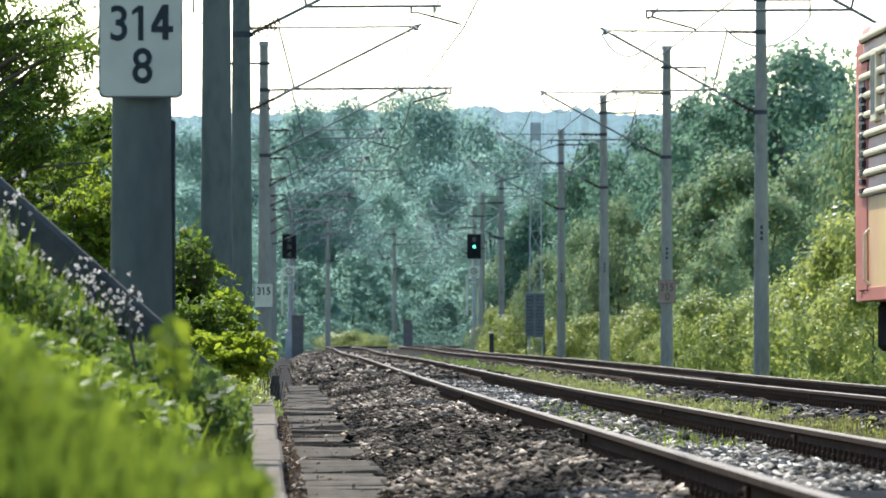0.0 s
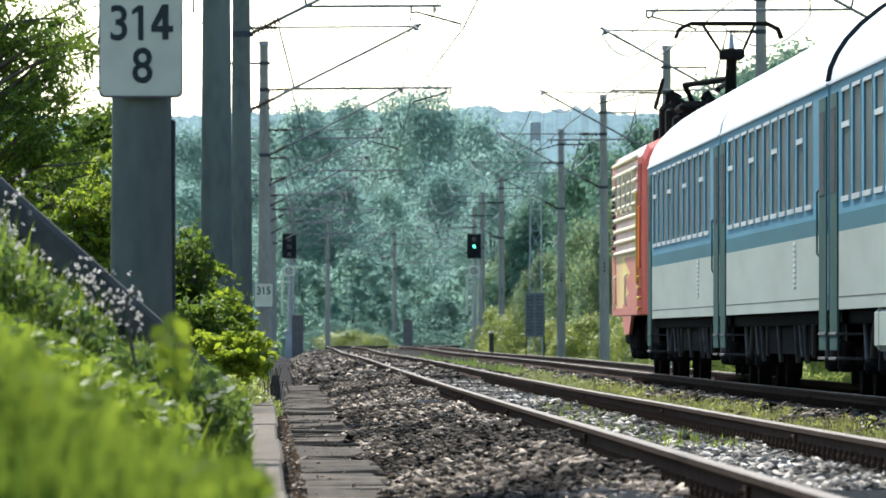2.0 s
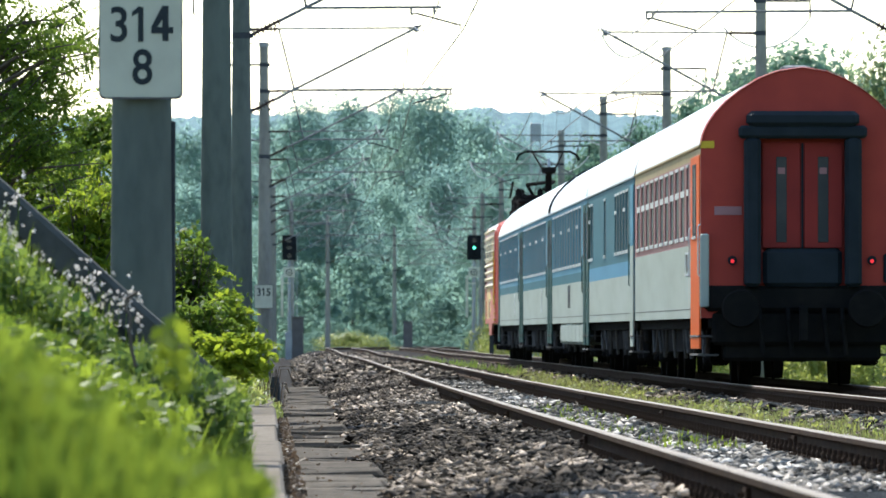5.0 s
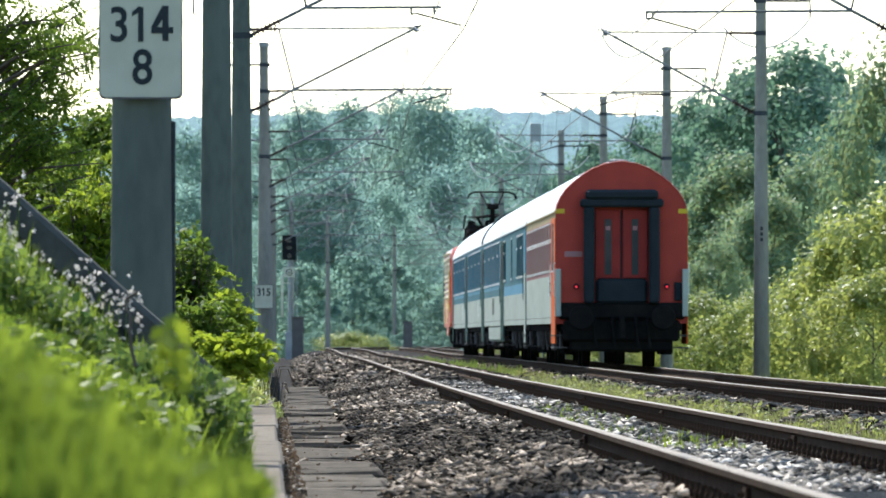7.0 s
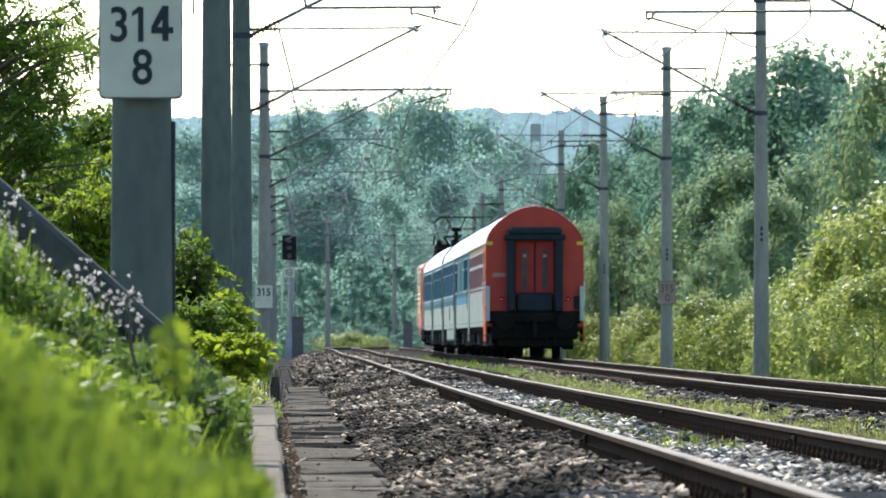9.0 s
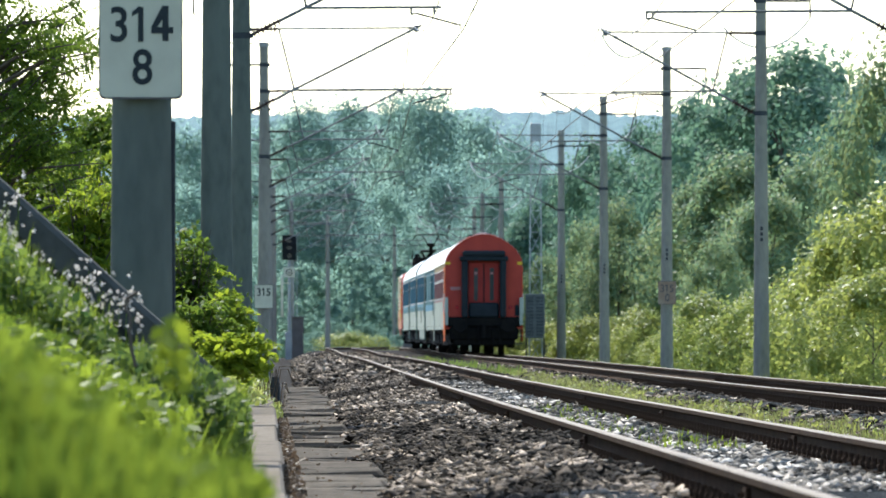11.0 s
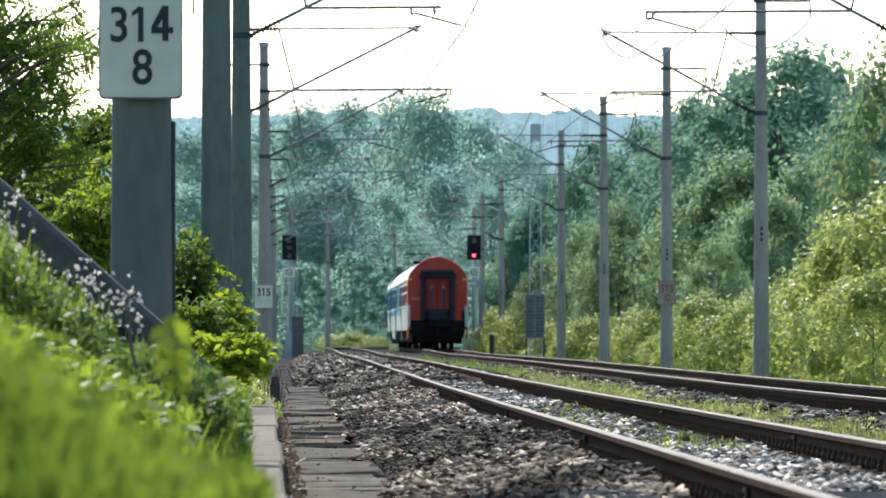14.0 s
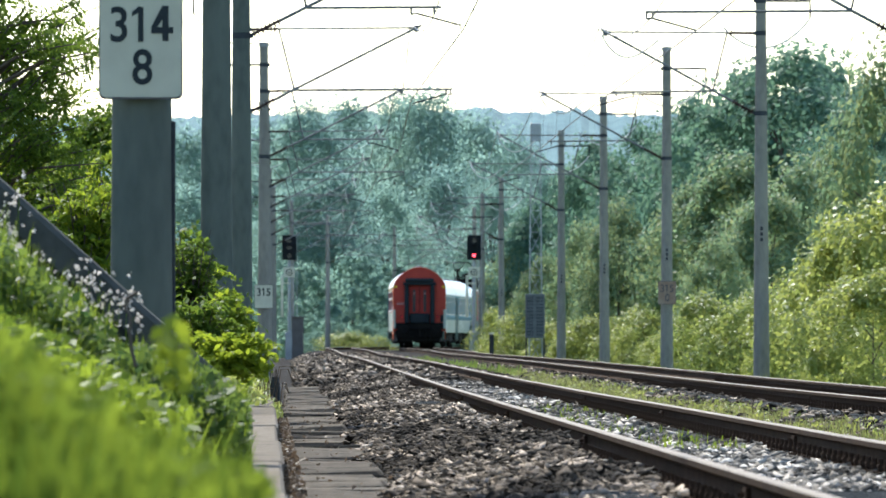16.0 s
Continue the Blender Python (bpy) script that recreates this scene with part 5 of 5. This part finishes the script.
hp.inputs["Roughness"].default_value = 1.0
g = Geo()
xs = np.linspace(-420, 420, 900)
ring = []
for j in range(10):
    u = j / 9
    ring.append([(x, 2300 + 500 * u, (-2 + 66 * math.sin(u * 1.57)) * (1 + 0.035 * noise.noise(Vector((x * 0.012, 1.5, 0))))
                  + 1.6 * noise.noise(Vector((x * 0.09, u * 3, 2))) + 1.8 * noise.noise(Vector((x * 0.33, u * 70, 4)))) for x in xs])
g.sweep(ring, closed=False)
setting(part("backdrop", g, haze), "wooded ridge far behind the line with haze in its blue-green colour", "hill")

# ---- left side: tree, shrubs, weeds and grass ----
t = thing("robinia_tree", "leafy robinia tree leaning over the bank, lit from behind", "tree", at=pose(*spot(20, 603, 96)[:2], 0.8))
n_rng = np.random.default_rng(3)
g = Geo()
tips = []
for k in range(165):
    e = Vector((n_rng.uniform(-0.4, 0.9) * (1.0 if k % 3 else 1.1), n_rng.uniform(-0.9, 0.9), n_rng.uniform(0.2, 3.7)))
    if e.z > 1.9 and n_rng.random() < 0.35:
        continue
    s = Vector((-0.35, 0, max(0.1, e.z - n_rng.uniform(0.3, 0.9))))
    m = s.lerp(e, 0.5) + Vector((0, 0, 0.12))
    g.tube(s, m, 0.022, 0.014, 6)
    g.tube(m, e, 0.014, 0.005, 5)
    tips.append((m, e))
g.tube((-0.35, 0, -1), (-0.38, 0, 3.6), 0.09, 0.04, 8)
part("trunk", g, bark, t)
cs, ns = [], []
for m, e in tips:
    for j in range(16):
        u = n_rng.random()
        root = m.lerp(e, u)
        dirn = Vector(n_rng.normal(size=3))
        dirn.z -= 0.3
        dirn.normalize()
        side = dirn.cross(Vector(n_rng.normal(size=3))).normalized()
        up = dirn.cross(side)
        ln = n_rng.uniform(0.14, 0.26)
        for q in range(9):
            for sgn in (-1, 1):
                cs.append(root + dirn * ln * (q + 1) / 9 + side * sgn * 0.028)
                ns.append(up)
v, f = leaves(np.array(cs), np.array(ns) * 2, 0.024, n_rng, 2.0)
part("crown", npmesh("crown", v, f, leaf_dark), None, t)



def pinnate(n_rng, stems, per_stem, length, pairs, size):
    """Feathery leaves along stems (pairs of points): leaflet centres and directions."""
    cs, ns = [], []
    for m, e in stems:
        for j in range(per_stem):
            root = m.lerp(e, n_rng.random())
            dirn = Vector(n_rng.normal(size=3))
            dirn.z = abs(dirn.z) * 0.4 - 0.25
            dirn.normalize()
            side = dirn.cross(Vector((0, 0, 1)) + 0.5 * Vector(n_rng.normal(size=3))).normalized()
            up = side.cross(dirn)
            up = up if up.z > 0 else -up
            ln = n_rng.uniform(0.7, 1.2) * length
            for q in range(pairs):
                for sgn in (-1, 1):
                    u = (q + 1) / pairs
                    cs.append(root + dirn * ln * u + side * sgn * size * 0.75 - Vector((0, 0, 0.25 * ln * u * u)))
                    ns.append(up)
    return np.array(cs), np.array(ns)


def make_sapling(seed, x, y, d, h, w, mat, label, stem_count=44):
    """A young robinia whose stems spread from one foot; its top is seen at (x, y) at depth d."""
    px, py, pz = spot(x, y, d)
    t = thing("robinia_sapling", label, "shrub", "saplings on the bank", at=pose(px, py, pz - h))
    n_rng = np.random.default_rng(seed)
    g, stems = Geo(), []
    for k in range(stem_count):
        e = Vector((n_rng.uniform(-0.5, 0.5) * w, n_rng.uniform(-0.5, 0.5) * w, h * n_rng.uniform(0.3, 0.98)))
        s = Vector((e.x * 0.15, e.y * 0.15, e.z * n_rng.uniform(0.0, 0.45)))
        m = s.lerp(e, 0.5) + Vector((0, 0, 0.06 * h))
        g.tube(s, m, 0.012, 0.008, 5)
        g.tube(m, e, 0.008, 0.003, 5)
        stems.append((s.lerp(m, 0.5), e))
    g.tube((0, 0, -0.4), (0, 0, h * 0.55), 0.02, 0.01, 6)
    part("trunk", g, bark, t)
    cs, ns = pinnate(n_rng, stems, 9, 0.22, 7, 0.028)
    v, f = leaves(cs, ns * 1.2, 0.038, n_rng, 1.75, 0.8)
    part("crown", npmesh("crown", v, f, mat), None, t)


for i, (x, y, d, h, w) in enumerate([(338, 392, 100, 1.5, 0.55), (330, 410, 125, 1.7, 0.8), (372, 470, 102, 1.0, 0.42), (350, 520, 90, 0.8, 0.55), (398, 520, 96, 0.65, 0.3), (412, 590, 84, 0.4, 0.4)]):
    make_sapling(80 + i, x, y, d, h, w, leaf_sapling if i in (2, 4, 5) else leaf_dark, "robinia sapling on the bank, leaves coloured lit or shaded", 30)
for i, (x, y, d, h, w) in enumerate([(180, 225, 104, 2.2, 0.7), (50, 240, 100, 2.1, 1.3), (150, 300, 92, 1.5, 0.8), (20, 360, 88, 1.3, 0.9), (110, 240, 98, 2.0, 1.1)]):
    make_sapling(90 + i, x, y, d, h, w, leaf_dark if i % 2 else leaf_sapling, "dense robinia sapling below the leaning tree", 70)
for i, (x, y, d, h, w) in enumerate([(185, 215, 116, 2.6, 1.7), (60, 250, 112, 2.5, 2.2), (120, 330, 106, 1.9, 2.0), (15, 300, 100, 1.9, 1.8), (335, 430, 120, 1.6, 0.8), (385, 540, 108, 0.9, 0.55), (345, 560, 94, 0.7, 0.6)]):
    px, py, pz = spot(x, y, d)
    b = make_plant("bank_shrub", "dense green shrub on the bank, shade in its leaf colour", "shrub", 60 + i, h, w, 0.0, int(5600 * h * w / 2), 0.045, leaf_dark, 46, 0.28, tall=1.0, loose=0.9, trunk=0.02, limbs=12, group="shrubs on the bank")
    b.location = (px, py, pz - h * 1.04)


def blades(name, count, place, mat, label, h0, h1, width, seed, bend=0.35):
    """Grass: narrow bent blades of two quads each; place(rng, n) gives their feet."""
    r = np.random.default_rng(seed)
    foot = place(r, count)
    a = r.random(count) * 6.2832
    h = h0 + (h1 - h0) * r.random(count)
    lean = np.stack([np.cos(a), np.sin(a), np.zeros(count)], 1) * (h * bend * r.random(count))[:, None]
    side = np.stack([np.cos(a * 3.1), np.sin(a * 3.1), np.zeros(count)], 1) * (width * (0.6 + 0.8 * r.random(count)))[:, None]
    up = np.array([0, 0, 1.0])[None] * h[:, None]
    v = np.stack([foot - side, foot + side, foot + lean * 0.3 + up * 0.55 + side * 0.8, foot + lean * 0.3 + up * 0.55 - side * 0.8,
                  foot + lean + up + side * 0.12, foot + lean + up - side * 0.12], 1)
    f = np.array([(0, 1, 2, 3), (3, 2, 4, 5)])[None] + 6 * np.arange(count)[:, None, None]
    tagged(new(name, npmesh(name, v.reshape(-1, 3), f.reshape(-1, 4), mat)), label, "grass", kind="stuff")


def on_bank(d0, d1, w0, w1, lift=0.0):
    def place(r, n):
        d = d0 + (d1 - d0) * r.random(n)
        w = w0 + (w1 - w0) * r.random(n)
        return np.array([(kerb_edge(b) - 0.30 - a, b, bank(a, b) - 0.03 + lift) for a, b in zip(w, d)])
    return place


def on_bed(d0, d1, u0, u1):
    def place(r, n):
        d = d0 + (d1 - d0) * r.random(n) ** 1.3
        u = u0 + (u1 - u0) * r.random(n)
        keep = np.array([noise.noise(Vector((a * 1.3, b * 0.25, 1))) for a, b in zip(u, d)]) > -0.15
        z = np.array([bed_height(a, b) for a, b in zip(u, d)])
        return np.stack([NEAR + np.array([drift(b) for b in d]) + u, d, np.where(keep, z, z - 0.3)], 1)
    return place


blades("bank_grass", 15000, on_bank(44, 110, 0.0, 3.0), leaf_near, "tall green grass and weeds on the bank", 0.12, 0.42, 0.008, 1)
blades("bank_grass", 12000, on_bank(110, 300, 0.0, 4.0), leaf_near, "green grass along the bank further on", 0.2, 0.6, 0.014, 2)


def near_place(r, n):
    d = 15 + 15 * r.random(n)
    x = r.random(n) ** 1.2 * -560 + 438
    px = (x - 784) * d / F
    ytop = np.interp(x, [-100, 0, 60, 150, 250, 330, 400, 430, 450], [590, 610, 665, 735, 785, 810, 825, 850, 930]) + 90 * r.random(n)
    return np.stack([px, d, EYE[2] + (603 - ytop) * d / F - 0.30], 1)


blades("foreground_grass", 2100, near_place, grass_mat, "bright fresh grass close to the camera, out of focus", 0.18, 0.38, 0.011, 3)
blades("track_grass", 9000, on_bed(60, 260, 1.8, 2.65), dry_grass, "dry yellowish grass between the two tracks", 0.03, 0.15, 0.006, 4)
blades("track_grass", 4500, on_bed(58, 200, 1.75, 2.7), leaf_shrub, "fresh green grass tufts between the two tracks", 0.03, 0.11, 0.007, 14)
blades("track_grass", 1500, on_bed(230, 400, 1.75, 2.7), leaf_weed, "green weeds between the two tracks", 0.04, 0.24, 0.011, 5)
blades("verge_grass", 8000, on_bed(120, 420, 5.7, 7.6), leaf_shrub, "green and dry grass beyond the second track", 0.10, 0.32, 0.010, 6)
blades("rail_weeds", 900, on_bed(72, 120, -0.4, 0.5), leaf_near, "small weeds between the rails", 0.03, 0.10, 0.006, 7)



def leaf_mass(name, label, place, count, size, mat, seed, reach):
    """Loose leaves of low weeds, spread up to reach above their feet."""
    r = np.random.default_rng(seed)
    q = place(r, count)
    q[:, 2] += reach * r.random(count)
    v, f = leaves(q, np.tile([0, -0.3, 1.0], (count, 1)), size, r, 1.8)
    tagged(new(name, npmesh(name, v, f, mat)), label, "weeds", kind="stuff")


def tuft_place(r, n):
    base = near_place(r, n)
    heart = near_place(r, 60)
    heart[:, 2] += 0.26
    k = r.integers(0, 60, n)
    return heart[k] + r.normal(size=(n, 3)) * np.array([0.035, 0.3, 0.03])


leaf_mass("foreground_weeds", "broad blurred leaves of weeds close to the camera", tuft_place, 2600, 0.036, grass_mat, 31, 0.03)
leaf_mass("bank_weeds", "mixed leafy weeds on the bank", on_bank(44, 75, 0.1, 2.4), 26000, 0.042, leaf_near, 32, 0.38)
def gap_place(r, n):
    """Dark leaves added for the shade in the gap between kerb and trough."""
    d = 48 + 62 * r.random(n)
    return np.stack([kerb_edge(d) + 0.05 + 0.10 * r.random(n), d, np.full(n, -0.31)], 1)


leaf_mass("gap_litter", "dark leaves standing in for shade in the gap beside the kerb", gap_place, 5000, 0.026, dead_leaf, 42, 0.07)
leaf_mass("track_weeds", "low leafy weeds between the two tracks", on_bed(58, 240, 1.75, 2.8), 8500, 0.026, leaf_shrub, 41, 0.09)
leaf_mass("bank_weeds", "leafy weeds over the end of the kerb", on_bank(108, 160, -0.4, 0.9), 6000, 0.05, leaf_shrub, 39, 0.30)
leaf_mass("bank_weeds", "mixed leafy weeds along the bank foot", on_bank(75, 130, 0.0, 1.2), 9000, 0.04, leaf_shrub, 33, 0.45)


def litter_place(r, n):
    d = 50 + 90 * r.random(n)
    return np.stack([0.3 + r.normal(size=n) * 0.5 + np.array([drift(a) for a in d]), d, np.full(n, -0.30)], 1)


leaf_mass("kerb_litter", "dead leaves and small weeds on kerb and trough", litter_place, 420, 0.022, dead_leaf, 34, 0.02)


def slope_place(r, n):
    """Weeds in front of the sloping coping."""
    d = 51 + 5 * r.random(n)
    x = 230 * r.random(n) - 30
    y = np.interp(x, [-30, 0, 90, 200], [390, 415, 500, 585]) + 130 * r.random(n) ** 0.8
    return np.stack([(x - 784) * d / F, d, EYE[2] + (603 - y) * d / F - 0.1], 1)


leaf_mass("bank_weeds", "dense leafy weeds below the sloping coping", slope_place, 9000, 0.038, leaf_weed, 35, 0.14)
blades("bank_grass", 2500, slope_place, leaf_near, "grass stalks below the sloping coping", 0.1, 0.3, 0.004, 36)


def foot_place(r, n):
    """Weeds that hide the foot of the sloping coping."""
    d = 50 + 6 * r.random(n)
    x = 190 + 250 * r.random(n)
    y = np.interp(x, [190, 300, 380, 440], [610, 625, 660, 720]) + 120 * r.random(n) ** 0.8
    return np.stack([(x - 784) * d / F, d, EYE[2] + (603 - y) * d / F - 0.06], 1)


leaf_mass("bank_weeds", "leafy weeds at the foot of the sloping coping", foot_place, 9000, 0.038, leaf_weed, 37, 0.09)
blades("bank_grass", 2200, foot_place, leaf_near, "grass stalks at the foot of the coping", 0.06, 0.2, 0.004, 38)
def dock_place(r, n):
    """A darker weed standing in the foreground grass."""
    return np.stack([(130 - 784) * 24 / F + r.normal(size=n) * 0.035, 24 + r.normal(size=n) * 0.2, EYE[2] + (800 - 603) * -24 / F + r.normal(size=n) * 0.05], 1)


leaf_mass("foreground_weeds", "dark green broad-leaved weed in the foreground grass", dock_place, 150, 0.036, leaf_weed, 43, 0.04)
sprig = thing("weed_sprig", "blurred broad-leaved weed sprig close to the camera", "weed", at=pose(*spot(305, 603, 24)[:2], 0.40))
g = Geo()
g.path([(0, 0, -0.1), (0.005, 0, 0.12), (0.0, 0, 0.245)], 0.003, 5)
part("stem", g, grass_mat, sprig)
n_rng = np.random.default_rng(77)
for k in range(15):
    q = np.array([(0.035 * math.sin(k * 2.4), 0.02 * math.cos(k * 2.4), 0.26 - 0.011 * k)])
    v, f = leaves(q, np.array([[0.2, -1.6, 0.8]]), 0.044, n_rng, 1.5, 0.4)
    part("leaf", npmesh("leaf", v, f, leaf_sapling), None, sprig)

# white-flowering weed in front of the kilometre mast
w = thing("flowering_weed", "feathery white-flowering weed on the bank", "weed", at=pose(*spot(130, 603, 52)[:2], 0.38))
n_rng = np.random.default_rng(8)
heads = []
for i in range(26):
    x0 = n_rng.uniform(-0.4, 0.3)
    x1 = x0 + n_rng.uniform(-0.06, 0.10)
    zt = 0.30 + 0.5 * n_rng.random() * (1.0 - 0.75 * max(0, x1 + 0.25))
    g = Geo()
    g.path([(x0, n_rng.uniform(-0.2, 0.2), 0), (x0 * 0.6 + x1 * 0.4, 0, zt * 0.6), (x1, 0, zt)], 0.003, 4)
    part("stem", g, leaf_dark, w)
    for j in range(10):
        heads.append((x1 + n_rng.normal() * 0.05, n_rng.normal() * 0.05, zt + n_rng.normal() * 0.055))
h = np.array(heads)
v, f = leaves(np.repeat(h, 5, 0) + n_rng.normal(size=(len(h) * 5, 3)) * 0.006, n_rng.normal(size=(len(h) * 5, 3)), 0.014, n_rng, 1.2)
part("blossoms", npmesh("blossoms", v, f, flower_mat), None, w)

w2 = copy_thing(w, Matrix.Translation((*spot(-40, 603, 54)[:2], 0.62)) @ Matrix.Rotation(2.2, 4, "Z"))

# sloping concrete wing wall behind the kilometre mast
wing_concrete = surface("wing_wall_concrete", (0.088, 0.088, 0.076), (0.045, 0.046, 0.04), 0.9, spec=0.03, grain=9, stain=2.0, bump=0.6)
A, B = Vector(spot(-60, 262, 57.4)), Vector(spot(400, 672, 57.4))
wing = thing("wing_wall", "sloping dark concrete wing wall coping on the bank", "wall")
g = Geo()
d = (B - A).normalized()
up = Vector((-d.z, 0, d.x)) * (-1 if d.x < 0 else 1)
g.sweep([[tuple(p + up * a + Vector((0, b, 0))) for a, b in ((0, -0.2), (0.0, 0.25), (-0.03, 0.28), (-0.17, 0.28), (-0.17, -0.23), (-0.03, -0.23))] for p in (A, A.lerp(B, 0.5), B)])
part("coping", g, wing_concrete, wing)
g = Geo()
low = [A - up * 0.165, B - up * 0.165]
g.sweep([[tuple(p + Vector((0, y, z))) for y, z in ((-0.17, 0), (0.2, 0), (0.2, -0.5), (-0.17, -0.5))] for p in low])
part("wall_face", g, dark_concrete, wing)
ws = thing("woody_stem", "thin bent pale woody stem on the bank", "weed")
g = Geo()
pts = [spot(x, y, 50) for x, y in ((240, 650), (233, 620), (230, 590), (232, 565), (222, 545), (226, 528), (243, 517))]
g.path(pts, 0.009, 6)
part("stem", g, bark, ws)
# stub and dead stalks where the kerb ends
p = spot(487, 603, 128)
stub = thing("concrete_stub", "short dark broken concrete stub at the kerb's end", "post", at=pose(p[0], p[1], -0.35))
g = Geo()
g.sweep([[(0.075 * k * math.cos(a), 0.075 * k * math.sin(a), z) for a in (0.3, 1.3, 2.5, 3.5, 4.4, 5.5)] for z, k in ((-0.2, 1.2), (0.1, 1.0), (0.35, 0.95), (0.50, 0.6))])
part("shaft", g, dark_concrete, stub)
stalk = thing("dead_stalk_clump", "arching dead brown weed stalks by the trough", "weed", at=pose(*spot(480, 603, 118)[:2], -0.15))
n_rng = np.random.default_rng(12)
for k in range(14):
    a, r, h = n_rng.uniform(-0.5, 1.0), n_rng.uniform(0.1, 0.42), n_rng.uniform(0.15, 0.5)
    g = Geo()
    g.path([(0.02 * k - 0.15, 0, 0), (0.02 * k - 0.15 + r * 0.3 * a, 0.02, h), (0.02 * k - 0.15 + r * 0.7 * a, 0, h * 1.02), (0.02 * k - 0.15 + r * a, 0, h * 0.6)], 0.006, 4)
    part("stalk", g, dead_leaf, stalk)

# ---- what moves ----
TAIL_AT, SPEED = 185.5, 37.2


def motions():
    for offset, v in vehicles:
        rows = []
        for i in range(33):
            t = i * 0.5
            d = TAIL_AT + SPEED * (t - 6.3) - 1.6 * max(0.0, t - 13.5) ** 2 + offset
            a, b = d - 9, d + 9
            x = (drift(a) + drift(b)) / 2
            turn = math.degrees(math.atan2(drift(a) - drift(b), 18.0))
            rows.append((t, pose(FAR + x, d, (crest(a) + crest(b)) / 2, math.degrees(math.atan2(crest(b) - crest(a), 18.0)), 0, turn)))
        walk(v, rows)
    # the added shutter turns the signal red once the locomotive has passed it
    walk(shutter, [(0.0, pose(0, 0, 5.09)), (10.9, pose(0, 0, 5.09)), (11.1, pose(0, 0, 5.5)), (16.0, pose(0, 0, 5.5))])


motions()
